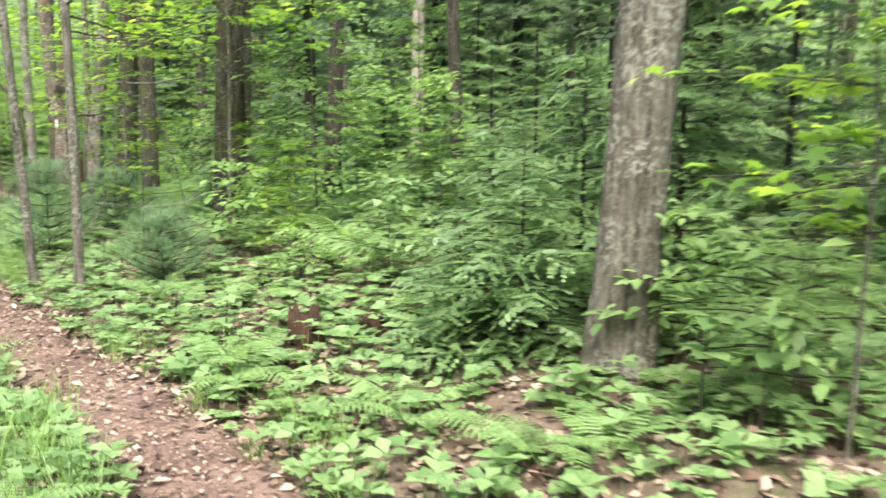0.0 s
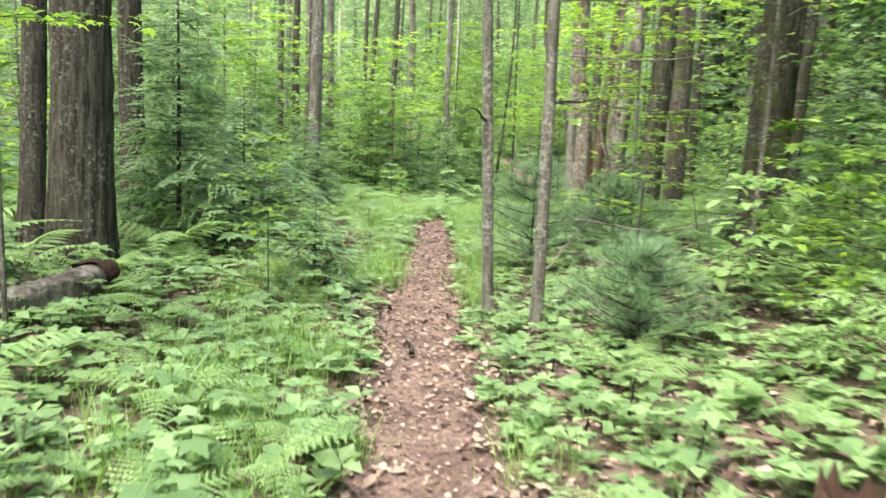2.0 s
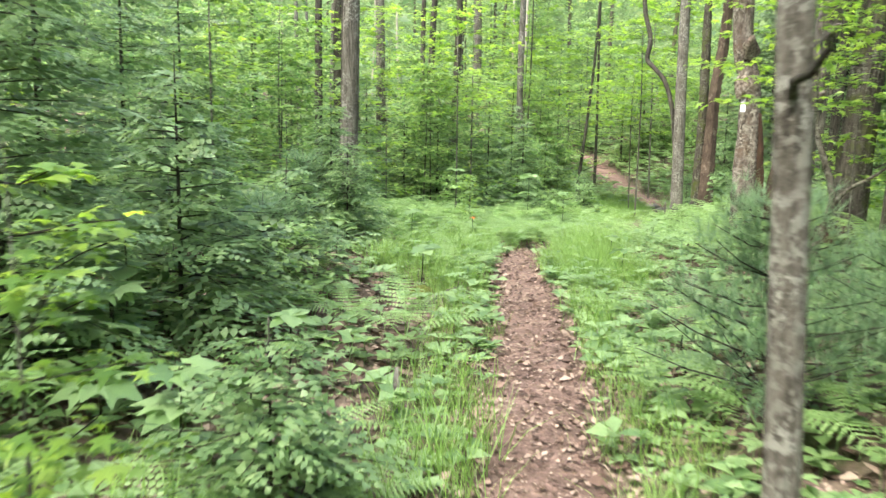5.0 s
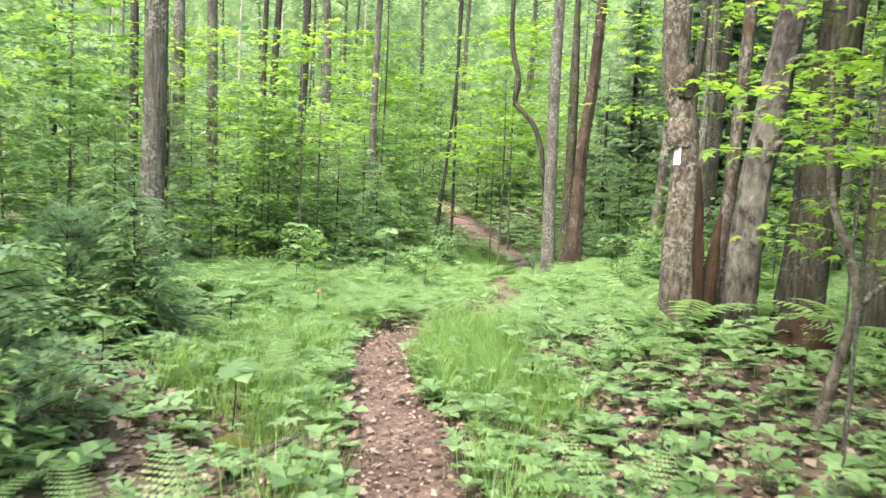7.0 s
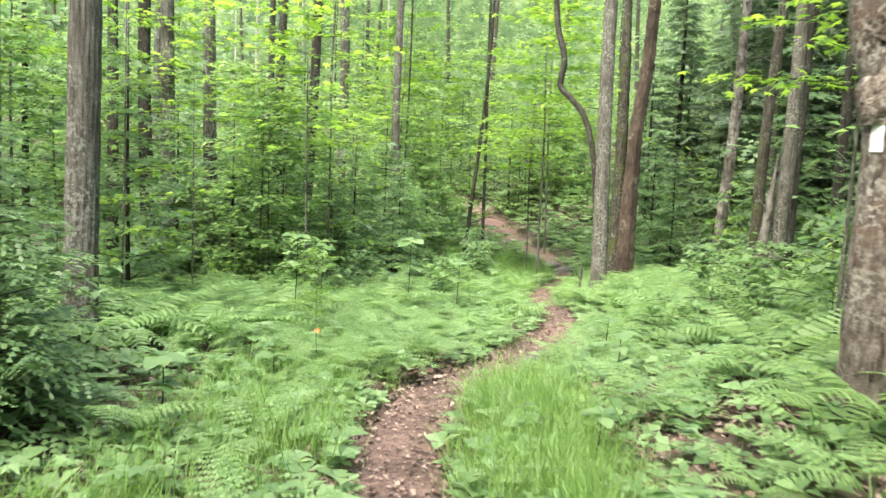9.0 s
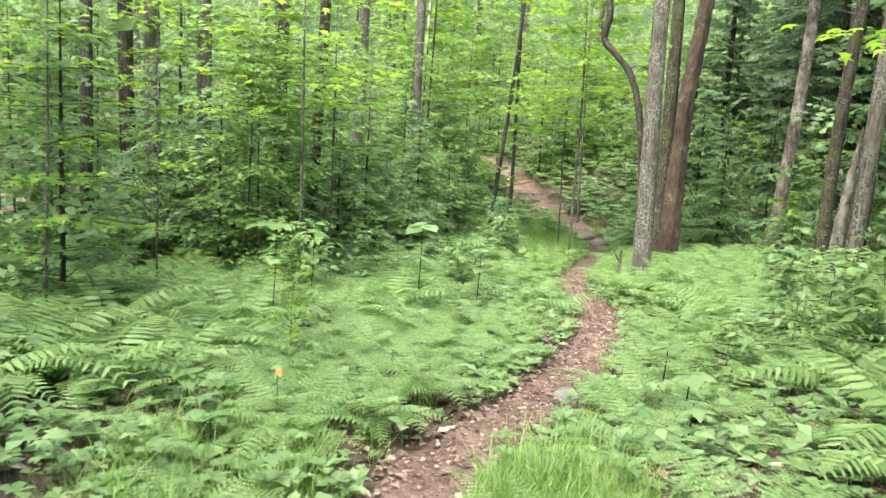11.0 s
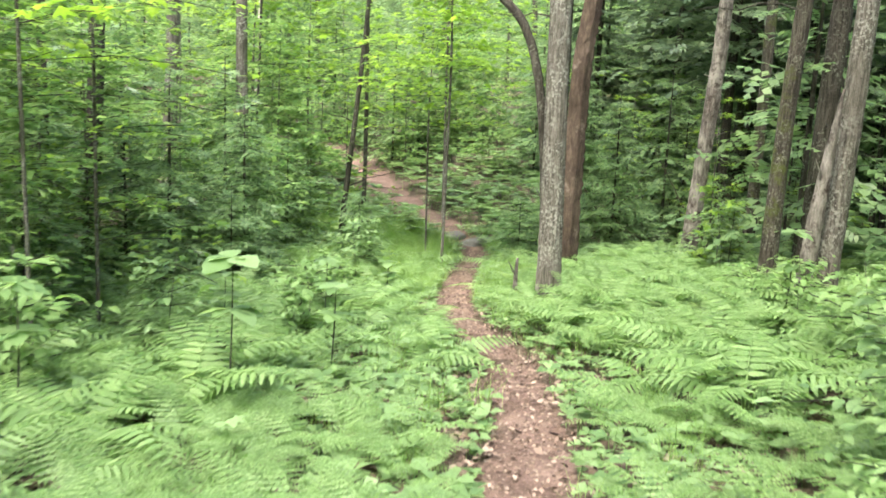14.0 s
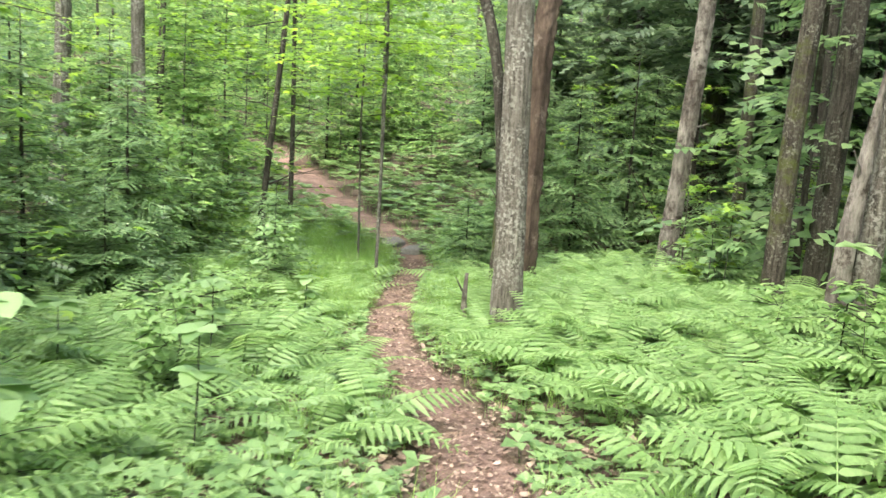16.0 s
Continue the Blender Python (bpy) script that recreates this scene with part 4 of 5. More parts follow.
def pine(height, reach, r):
    """Soft white-pine sapling: whorled shoots with bundles of long needles."""
    nd = (np.array([(-0.0026, 0, 0), (0.0026, 0, 0), (0, 1, 0)]), np.array([(0, 1, 2)]))
    wood, p, yw, pt = [], [], [], []
    stem = tube([(0, 0, -0.1), (0, 0, height)], [0.014, 0.004], 5)
    for i in range(7):
        h = height * (0.15 + 0.8 * i / 7)
        L = reach * (1 - 0.75 * i / 7)
        for j in range(7):
            a, up = 2 * math.pi * j / 7 + i * 0.8 + r.normal(0, 0.2), r.uniform(0.15, 0.55)
            end = np.array([math.cos(a) * L, math.sin(a) * L, up * L])
            wood.append(tube([(0, 0, h), end * 0.6 + (0, 0, h - 0.02), end + (0, 0, h)], [0.006, 0.004, 0.002], 3, False))
            for k in range(16):
                q = end * (0.15 + 0.85 * k / 15) + (0, 0, h) + r.normal(0, 0.035, 3)
                n = 15
                p.append(np.tile(q, (n, 1)))
                yw.append(a - math.pi / 2 + r.normal(0, 0.9, n))
                pt.append(up + r.normal(0.1, 0.5, n))
    p, yw, pt = np.concatenate(p), np.concatenate(yw), np.concatenate(pt)
    m = poses(p, yw, pt, 0, 1.0)
    m[:, :3, 1] *= r.uniform(0.06, 0.11, len(p))[:, None]
    return mesh_of("needles", stamp(nd, m), PINE), mesh_of("stem", stem, BARK_DARK), mesh_of("branchwork", join(wood), BARK_DARK)


def broadleaf(height, reach, r, leaf=STAR, size=0.12, tiers=9, per=3, leaves=15, material=MAPLE, low=0.35):
    """A slim sapling that holds its leaves in flat layers."""
    wood, pos, yaw, siz = [], [], [], []
    stem = tube([(0, 0, -0.1), (r.normal(0, 0.04), r.normal(0, 0.04), height * 0.5), (r.normal(0, 0.08), r.normal(0, 0.08), height)], [0.0042 * height, 0.0034 * height, 0.002], 5)
    for i in range(tiers):
        h = height * (low + (1 - low) * i / tiers)
        for j in range(per):
            a, L = r.uniform(0, 6.28), reach * r.uniform(0.5, 1.1) * (1.1 - 0.5 * i / tiers)
            rise = r.uniform(0.0, 0.35)
            t = np.linspace(0.2, 1, leaves)
            base = np.stack([np.cos(a) * L * t, np.sin(a) * L * t, h + rise * L * t - 0.12 * L * t * t], 1)
            wood.append(tube(np.vstack([[(0, 0, h)], base[leaves // 2:leaves // 2 + 1], base[-1:]]), 0.004, 3, False))
            base[:, :2] += r.normal(0, 0.13 * L, (leaves, 2))
            pos.append(base + r.normal(0, 0.025, (leaves, 3)))
            yaw.append(a - math.pi / 2 + r.normal(0, 0.9, leaves))
            siz.append(size * r.uniform(0.6, 1.25, leaves))
    p, ya, sz = np.concatenate(pos), np.concatenate(yaw), np.concatenate(siz)
    g = stamp(leaf, poses(p, ya, r.normal(-0.12, 0.22, len(p)), r.normal(0, 0.22, len(p)), sz))
    return mesh_of("leaves", g, material, True), mesh_of("stem", stem, BARK_GREY), mesh_of("branchwork", join(wood), BARK_DARK)


def sapling(name, meshes, x, y, size, turn, label, category, group, parts=("foliage", "stem", "branchwork"), sink=0.0):
    root = new(name)
    root.location, root.scale, root.rotation_euler = (x, y, spot(x, y) - sink), (size, size, size), (0, 0, turn)
    for nm, me in zip(parts, meshes):
        ob = part(nm, me, None, root)
        if nm != "stem":
            ob["kind"] = "stuff"
    return tagged(root, label, category, group)


vr = np.random.default_rng(71)
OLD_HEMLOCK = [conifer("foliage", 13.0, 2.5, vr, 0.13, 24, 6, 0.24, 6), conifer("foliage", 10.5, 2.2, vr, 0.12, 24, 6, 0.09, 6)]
# the old hemlocks' foliage takes the shade-darkened green
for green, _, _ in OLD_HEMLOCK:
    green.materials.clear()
    green.materials.append(SHADED_NEEDLE)
HEMLOCK = [conifer("foliage", 2.2, 0.9, vr), conifer("foliage", 1.5, 0.8, vr, tiers=12), conifer("foliage", 3.2, 1.1, vr, tiers=18), conifer("foliage", 0.8, 0.5, vr, tiers=8)]
FAR_HEMLOCK = [conifer("foliage", 3.4, 1.3, vr, 0.065, 11, 5, 0.05, 8), conifer("foliage", 5.0, 1.5, vr, 0.07, 13, 5, 0.08, 8)]
PINES = [pine(0.8, 0.62, vr), pine(1.1, 0.6, vr)]
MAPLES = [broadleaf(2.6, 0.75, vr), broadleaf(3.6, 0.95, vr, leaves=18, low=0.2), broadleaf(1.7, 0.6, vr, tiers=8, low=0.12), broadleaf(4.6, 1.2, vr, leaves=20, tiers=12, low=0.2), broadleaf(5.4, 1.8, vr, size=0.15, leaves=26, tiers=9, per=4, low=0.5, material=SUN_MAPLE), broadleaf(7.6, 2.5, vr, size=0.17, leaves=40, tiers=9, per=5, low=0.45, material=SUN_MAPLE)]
BEECHES = [broadleaf(2.4, 0.9, vr, KITE, 0.13, 12, 4, 18, CANOPY, 0.08), broadleaf(3.8, 1.2, vr, KITE, 0.14, 16, 4, 22, CANOPY, 0.08), broadleaf(5.0, 1.5, vr, KITE, 0.15, 18, 4, 26, CANOPY, 0.1)]

SHRUBS = [broadleaf(1.0, 0.5, vr, LEAF, 0.10, 6, 5, 12, FERN, 0.25), broadleaf(0.8, 0.45, vr, LEAF, 0.09, 5, 5, 12, FERN, 0.2), broadleaf(1.2, 0.55, vr, LEAF, 0.12, 6, 4, 12, HERB, 0.3)]
SHRUB_AT = [(-8.5, 18.2), (-8.1, 18.7), (-8.3, 19.4), (-7.7, 19.0), (-7.6, 19.9), (-8.0, 20.5), (-7.3, 20.6), (-8.4, 21.4), (-7.6, 21.9), (-8.8, 22.4), (-8.1, 23.2), (-7.0, 18.2), (-6.7, 19.4), (-9.2, 23.6), (-9.7, 26.2), 
            (-12.9, 18.6), (-12.2, 19.6), (-13.2, 20.3), (-12.7, 21.4), (-13.3, 22.6), (-10.6, 13.6), (-9.9, 11.9), (-9.2, 10.6), (-8.4, 9.6), (-7.7, 10.0), (-13.9, 24.3), (-14.4, 25.6), (-2.0, 8.4), (-1.2, 7.2), (-0.4, 6.6), (1.2, 4.3), (1.5, 3.6)]
for k, (x, y) in enumerate(SHRUB_AT):
    sapling("shrub", SHRUBS[k % 3], x, y, 0.62 + 0.12 * (k % 4), k * 1.7, "low leafy shrub with pale green oval leaves", "shrub", "low shrubs", ("leaves", "stem", "branchwork"))

HEM_AT = [(-7.0, 7.8, 2, 0.8), (-7.4, 8.95, 1, 1.0), (-8.4, 10.6, 3, 1.2), (-9.75, 12.6, 1, 0.72), (-10.3, 12.9, 0, 0.7), (-15.2, 19.7, 0, 1.2),
          (-15.8, 19.2, 2, 0.9), (-15.75, 24.9, 2, 0.8), (-15.3, 20.9, 2, 0.85), (-15.6, 22.5, 0, 0.95), (-15.3, 24.0, 1, 0.9), (-15.9, 23.6, 2, 0.9), (0.35, 6.2, 1, 0.9), (0.9, 5.6, 0, 0.8), (0.45, 4.85, 1, 0.8), (0.1, 5.1, 3, 1.0),
          (-13.3, 29.5, 1, 0.9), (1.6, 5.9, 2, 0.8), (-16.8, 25.9, 2, 1.0), (-9.6, 9.3, 2, 1.0), (-10.6, 10.6, 2, 0.9), (-11.9, 12.1, 2, 0.9), (-5.4, 7.9, 3, 0.9), (-6.3, 5.2, 1, 0.8),
          (-12.8, 29.9, 0, 0.8), (-2.2, 12.5, 0, 0.9), (-0.2, 9.2, 1, 0.8), (-16.6, 27.3, 0, 1.0), (-14.9, 26.6, 1, 0.9), (-3.0, 11.4, 3, 1.0), (-12.0, 30.9, 2, 0.9), (-11.0, 32.5, 2, 1.0), (-13.2, 33.2, 2, 1.0)]
for k, (x, y, v, s) in enumerate(HEM_AT):
    sapling("conifer_sapling", HEMLOCK[v], x, y, s, k * 2.1, "dark green young hemlock with flat drooping sprays", "conifer sapling", "young conifers")
for k, (x, y, v, s) in enumerate([(-2.45, 7.6, 0, 0.9), (-4.5, 9.95, 1, 1.0), (-4.0, 10.7, 0, 1.0), (-8.2, 10.2, 0, 0.9), (-10.2, 12.4, 1, 0.85)]):
    sapling("pine_sapling", PINES[v], x, y, s, k * 1.3, "soft blue-green young pine with long needles", "pine sapling", "young pines", ("needles", "stem", "branchwork"))
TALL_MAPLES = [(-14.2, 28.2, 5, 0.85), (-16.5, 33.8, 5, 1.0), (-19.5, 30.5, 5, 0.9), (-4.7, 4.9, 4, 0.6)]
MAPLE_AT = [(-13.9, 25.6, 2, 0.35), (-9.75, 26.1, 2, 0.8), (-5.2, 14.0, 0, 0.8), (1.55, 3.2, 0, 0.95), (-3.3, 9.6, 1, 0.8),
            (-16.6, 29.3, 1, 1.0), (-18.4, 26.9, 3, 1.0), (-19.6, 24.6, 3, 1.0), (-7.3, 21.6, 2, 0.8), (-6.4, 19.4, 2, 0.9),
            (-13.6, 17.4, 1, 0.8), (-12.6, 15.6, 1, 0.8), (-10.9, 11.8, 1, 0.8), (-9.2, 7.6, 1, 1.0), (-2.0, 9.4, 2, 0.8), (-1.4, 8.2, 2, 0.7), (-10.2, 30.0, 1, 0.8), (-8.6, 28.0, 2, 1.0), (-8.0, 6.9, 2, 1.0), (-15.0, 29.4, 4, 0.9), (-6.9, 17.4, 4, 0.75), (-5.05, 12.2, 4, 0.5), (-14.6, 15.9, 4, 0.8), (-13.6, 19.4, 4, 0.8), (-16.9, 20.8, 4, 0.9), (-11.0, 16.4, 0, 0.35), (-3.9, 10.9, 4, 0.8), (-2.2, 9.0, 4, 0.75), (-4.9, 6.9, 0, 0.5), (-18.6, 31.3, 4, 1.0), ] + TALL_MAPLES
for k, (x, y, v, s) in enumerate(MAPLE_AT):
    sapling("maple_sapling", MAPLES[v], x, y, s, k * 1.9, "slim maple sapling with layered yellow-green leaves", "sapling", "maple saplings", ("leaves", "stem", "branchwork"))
ur = np.random.default_rng(73)


def thicket(count, box, near, kinds, size=(0.75, 1.25)):
    """Saplings over a stretch of the plan, off the trail by at least near metres. kinds: shares of beech, maple, hemlock."""
    made = 0
    for x, y in zip(ur.uniform(box[0], box[1], count * 4), ur.uniform(box[2], box[3], count * 4)):
        if made >= count or abs(float(off_trail(np.array([x]), np.array([y]))[0])) < near:
            continue
        made += 1
        v, s, turn = ur.random() * sum(kinds), float(ur.uniform(*size)), float(ur.uniform(0, 6))
        if v < kinds[0]:
            sapling("beech_sapling", BEECHES[int(ur.integers(0, 3))], float(x), float(y), s, turn, "leafy green understory sapling", "sapling", "understory saplings", ("leaves", "stem", "branchwork"))
        elif v < kinds[0] + kinds[1]:
            sapling("maple_sapling", MAPLES[int(ur.integers(0, 4))], float(x), float(y), s, turn, "slim understory maple sapling with green leaves", "sapling", "maple saplings", ("leaves", "stem", "branchwork"))
        else:
            sapling("conifer_sapling", FAR_HEMLOCK[int(ur.integers(0, 2))], float(x), float(y), s, turn, "dark green young hemlock in the understory", "conifer sapling", "young conifers")


thicket(30, (-20, -12, 19, 33), 2.8, (6, 3, 1), (0.6, 1.0))
thicket(20, (-17, -9, 8, 20), 3.4, (5, 2, 1), (0.55, 0.9))
thicket(22, (-1.5, 7, 5, 17), 3.0, (3, 2, 3), (0.6, 0.9))
thicket(16, (-6, 4, 14, 24), 3.6, (3, 1, 3), (0.6, 1.0))
thicket(24, (-27, -19, 34, 50), 1.6, (5, 2, 2), (0.8, 1.3))
thicket(18, (-19, -12, 35, 50), 1.8, (1, 0, 6), (0.8, 1.3))
thicket(26, (-14, 0, 29, 48), 2.2, (1, 0, 5), (0.8, 1.3))
thicket(70, (-40, -18, 10, 60), 5.0, (5, 1, 3), (0.9, 1.5))
thicket(30, (-9, 5, 22, 46), 3.2, (1, 0, 6), (0.9, 1.5))
thicket(16, (-9, 6, 25, 46), 4.5, (0, 0, 1), (1.8, 2.6))
thicket(5, (-16, -11, 37, 44), 4.0, (0, 0, 1), (1.5, 2.0))
thicket(9, (-24.5, -20, 38.5, 44), 0.9, (4, 1, 3), (0.7, 1.0))
thicket(24, (-14, 14, 0, 5), 4.5, (3, 1, 3), (0.8, 1.2))

# old dense hemlocks, some added only to shade, keep the right-hand woods dark
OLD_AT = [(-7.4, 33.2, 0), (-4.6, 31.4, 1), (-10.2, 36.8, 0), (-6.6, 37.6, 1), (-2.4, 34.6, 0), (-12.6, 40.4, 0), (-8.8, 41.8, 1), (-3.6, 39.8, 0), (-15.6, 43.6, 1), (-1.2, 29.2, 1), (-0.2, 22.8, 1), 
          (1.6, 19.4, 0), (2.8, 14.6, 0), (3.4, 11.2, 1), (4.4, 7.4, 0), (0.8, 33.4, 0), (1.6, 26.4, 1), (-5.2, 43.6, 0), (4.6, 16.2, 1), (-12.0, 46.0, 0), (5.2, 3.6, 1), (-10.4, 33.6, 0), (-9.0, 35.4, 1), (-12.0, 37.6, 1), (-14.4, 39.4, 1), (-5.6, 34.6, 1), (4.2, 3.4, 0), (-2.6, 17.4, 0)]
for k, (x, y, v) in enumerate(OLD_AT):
    sapling("hemlock_tree", OLD_HEMLOCK[v], x, y, 0.92 + 0.05 * (k % 4), k * 2.3, "old hemlock with dense drooping foliage coloured dark for shade", "conifer", "old hemlocks")
dead_r = np.random.default_rng(77)
brush = []
for k in range(420):
    x, y = float(dead_r.uniform(-13.5, -3)), float(dead_r.uniform(30.5, 40))
    if float(off_trail(np.array([x]), np.array([y]))[0]) < 1.8:
        continue
    h, L = dead_r.uniform(0, 6.28), dead_r.uniform(0.6, 1.7)
    brush.append(limb((x, y, spot(x, y) + float(dead_r.uniform(-0.02, 0.02))), h, L, float(dead_r.uniform(0.15, 1.6)), float(dead_r.uniform(0.006, 0.014)), dead_r))
stuff("dead_brush", join(brush), RED_WOOD, "bare brown dead twigs under the hemlocks", "brush", False)

# far leaves between the trunks
fr_ = np.random.default_rng(81)
N = 330000
fx, fy = fr_.uniform(-62, 40, N), fr_.uniform(-14, 78, N)
fd = off_trail(fx, fy)
fh = fr_.uniform(0, 1, N) ** 1.2 * 13
clump = patchy(fx + 0.4 * fh, fy - 0.3 * fh, 0.8, 1.0) * patchy(fx, fh * 2.2 + fy * 0.3, 0.7, 2.0)
open_right = (fd > 0) & (fx > -17) & (fy > 8) & (fy < 50)
keep = (np.abs(fd) > 6.5) & ~((fd < 0) & (fh > 4.5) & (fr_.uniform(0, 1, N) < 0.5)) & (fr_.uniform(0, 1, N) < 0.16 + 1.3 * clump) & ~(open_right & (fr_.uniform(0, 1, N) < 0.8)) & ((fx + 12) ** 2 + (fy - 20) ** 2 < 58 ** 2)
fx, fy, fd, fh = fx[keep], fy[keep], fd[keep], fh[keep]
fp = np.stack([fx, fy, ground_z(fx, fy, fd) + fh], 1)
stuff("far_foliage", stamp(KITE, poses(fp, fr_.uniform(0, 6.28, len(fp)), fr_.normal(0, 0.4, len(fp)), fr_.normal(0, 0.4, len(fp)), fr_.uniform(0.13, 0.40, len(fp)))), SHADE_LEAF, "leafy green understory of the far woods", "foliage")

# ---- ground plants ----
pr = np.random.default_rng(91)
BOX = (-20, 6, -6, 36)
fern_rule = lambda x, y, d: (np.abs(d) > 0.5) * (np.abs(d) < 9) * np.clip(0.08 + 1.0 * inside(y, 13.4, 29, 1.5) * (0.5 + 0.7 * patchy(x, y, 0.9, 3.0)) + 0.10 * (y < 12), 0, 1) * np.where((d > 0) & (y < 17.5) & (d < 3.2), 0.3, 1) * np.where((d < 0) & (d > -3) & (y > 24), 0.35, 1)
ferns = grow(11000, BOX, fern_rule, pr)
near_mask = (np.abs(off_trail(ferns[:, 0], ferns[:, 1])) < 1.9) & (ferns[:, 1] < 20.5)
near_mask &= np.cumsum(near_mask) <= 290
clumps = [fern_clump(FROND, 5, pr) for k in range(6)]
stuff("ferns", scattered(clumps, ferns[~near_mask], pr, (0.55, 1.0)), FERN, "light green lacy ferns covering the forest floor", "fern")
fine_mesh = mesh_of("frond", FROND_FINE, FERN)


def fern(x, y, z, size, r, fronds=6):
    root = new("fern")
    root.location, root.scale = (x, y, z), (size, size, size)
    for k in range(fronds):
        ob = part("frond", fine_mesh, None, root)
        ob.rotation_euler = (float(r.uniform(-0.2, 0.2)), float(r.uniform(-0.2, 0.2)), 2 * math.pi * k / fronds + float(r.uniform(-0.4, 0.4)))
        ob.scale = (1, 1, 1) if k % 2 else (0.8, 0.85, 0.8)
    return tagged(root, "light green fern with lacy arching fronds", "fern", "ferns by the trail")


for x, y, z in ferns[near_mask]:
    fern(float(x), float(y), float(z), float(pr.uniform(0.45, 0.8)), pr, 5)
for x, y, s in [(0.42, 3.5, 0.62), (0.68, 3.4, 0.5), (-1.6, 3.0, 0.5), (-2.2, 3.7, 0.5), (1.3, 3.7, 0.5), (-8.7, 17.3, 0.75), (-8.95, 17.9, 0.7), (-8.6, 16.7, 0.7), (-9.1, 18.5, 0.72), (-8.45, 17.9, 0.78), (-8.8, 18.9, 0.75)]:
    fern(x, y, spot(x, y), s, pr)

HERBS = [whorl(LEAF, 5, 0.15, 0.10, 0.14, 0.02, pr), whorl(LEAF, 4, 0.1, 0.13, 0.18, 0.03, pr), whorl(STAR, 4, 0.05, 0.13, 0.22, 0.03, pr), whorl(LEAF, 7, 0.05, 0.09, 0.10, 0.0, pr),
         join([whorl(STAR, 3, 0.1, 0.15, 0.30, 0.04, pr), whorl(STAR, 2, 0.3, 0.11, 0.17, -0.03, pr)])]
CARPET = [whorl(KITE, 5, 0.2, 0.07, 0.05, 0, pr), whorl(KITE, 4, 0.15, 0.09, 0.08, 0.01, pr), whorl(KITE, 6, 0.3, 0.08, 0.04, 0, pr), whorl(KITE, 4, 0.25, 0.10, 0.12, 0.02, pr)]
herb_rule = lambda x, y, d: (np.abs(d) > 0.40) * np.clip(0.35 + 0.6 * patchy(x, y, 1.1, 5.0) * np.where(d < 0, 1.3, 1.0), 0, 1) * np.where((d < 0) & (np.abs(d) < 3) & (y > 7.5) & (y < 12), 0.55, 1) * (np.abs(d) < 9) * np.where((d > 0.8) & (y > 8) & (y < 10.5), 0.6, 1)
stuff("herbs", scattered(HERBS, grow(40000, BOX, herb_rule, pr), pr, (0.4, 0.85)), HERB, "low broad-leaved herbs and seedlings on the forest floor", "herbs")
carpet_rule = lambda x, y, d: (np.abs(d) > np.interp(y, [0, 4, 12, 19], [0.36, 0.32, 0.24, 0.24])) * np.clip(0.35 + 0.8 * patchy(x, y, 1.6, 8.0), 0, 1) * np.where((d > 0) & (y > 8) & (y < 10.5), 0.6, 1) * np.where((d < 0) & (np.abs(d) < 3) & (y > 7.5) & (y < 12), 0.5, 1) * (np.abs(d) < 7)
stuff("ground_cover", scattered(CARPET, grow(105000, (-18, 5, -6, 33), carpet_rule, pr), pr, (0.5, 1.3)), HERB, "carpet of small green leaves over litter", "ground cover")
far_rule = lambda x, y, d: (np.abs(d) > 5) * np.clip(0.35 + patchy(x, y, 0.6, 4.0), 0, 1)
stuff("far_undergrowth", scattered([whorl(KITE, 7, 0.2, 0.16, 0.3, 0, pr), whorl(KITE, 9, 0.3, 0.2, 0.2, 0, pr)], grow(13000, (-45, 30, -5, 62), far_rule, pr), pr, (0.8, 2.2)), SHADE_LEAF, "green undergrowth in the far woods", "undergrowth")

bank_rule = lambda x, y, d: (np.abs(d) > 0.6) * (np.abs(d) < 6.5) * np.clip(0.3 + 0.8 * patchy(x, y, 1.0, 6.0), 0, 1) * np.where(d > 2, 0.8, 1)
stuff("bank_herbs", scattered([whorl(KITE, 8, 0.2, 0.13, 0.2, 0, pr), whorl(KITE, 7, 0.3, 0.16, 0.3, 0, pr)], grow(15000, (-30, -6, 31, 52), bank_rule, pr), pr, (0.6, 1.5)), HERB, "green herbs on the bank along the far trail", "herbs")
grass_rule = lambda x, y, d: np.where(d < 0, inside(-d, 0.24, np.where((y > 7.5) & (y < 11.5), 0.75, 1.5), 0.25), inside(d, 0.24, np.where(y < 12.5, 0.7, 1.1), 0.2)) * np.clip(np.where(d < 0, inside(y, 1.0, 7.5, 1.0) * 0.5, 0.06) + inside(y, 8.0, 16.0, 1.2) * 1.2 + inside(y, 24.5, 32, 1.0) + 0.12, 0, 1)
TUFTS = [tuft(34, 0.26, pr), tuft(38, 0.34, pr), tuft(30, 0.20, pr)]
stuff("grass", scattered(TUFTS, grow(30000, (-17, 3, 0, 33), grass_rule, pr), pr, (0.6, 1.2)), GRASS, "bright green fine grass along the trail", "grass")
bend_rule = lambda x, y, d: inside(d, 0.28, 1.15, 0.25) * inside(y, 12.8, 16.3, 0.8) * np.clip(0.35 + 0.8 * patchy(x, y, 1.8, 2.0), 0, 1)
stuff("grass", scattered(TUFTS, grow(3600, (-11, -6, 12, 18), bend_rule, pr), pr, (0.8, 1.3)), GRASS, "tall soft green grass beside the bend of the trail", "grass")
patch_rule = lambda x, y, d: (d < -0.3) * inside(-d, 0.3, 3.6, 0.6) * inside(y, 25, 32.5, 1.0)
stuff("grass", scattered(TUFTS, grow(6000, (-19, -11, 24, 34), patch_rule, pr), pr, (0.8, 1.4)), GRASS, "bright green low growth in a hollow beside the trail", "grass")

# larger leafy shrubs, each its own
BIG_LEAF = mesh_of("leaf", BROAD, HERB, True)
MAPLE_BIG = mesh_of("leaf", MAPLE_LEAF, HERB, True)


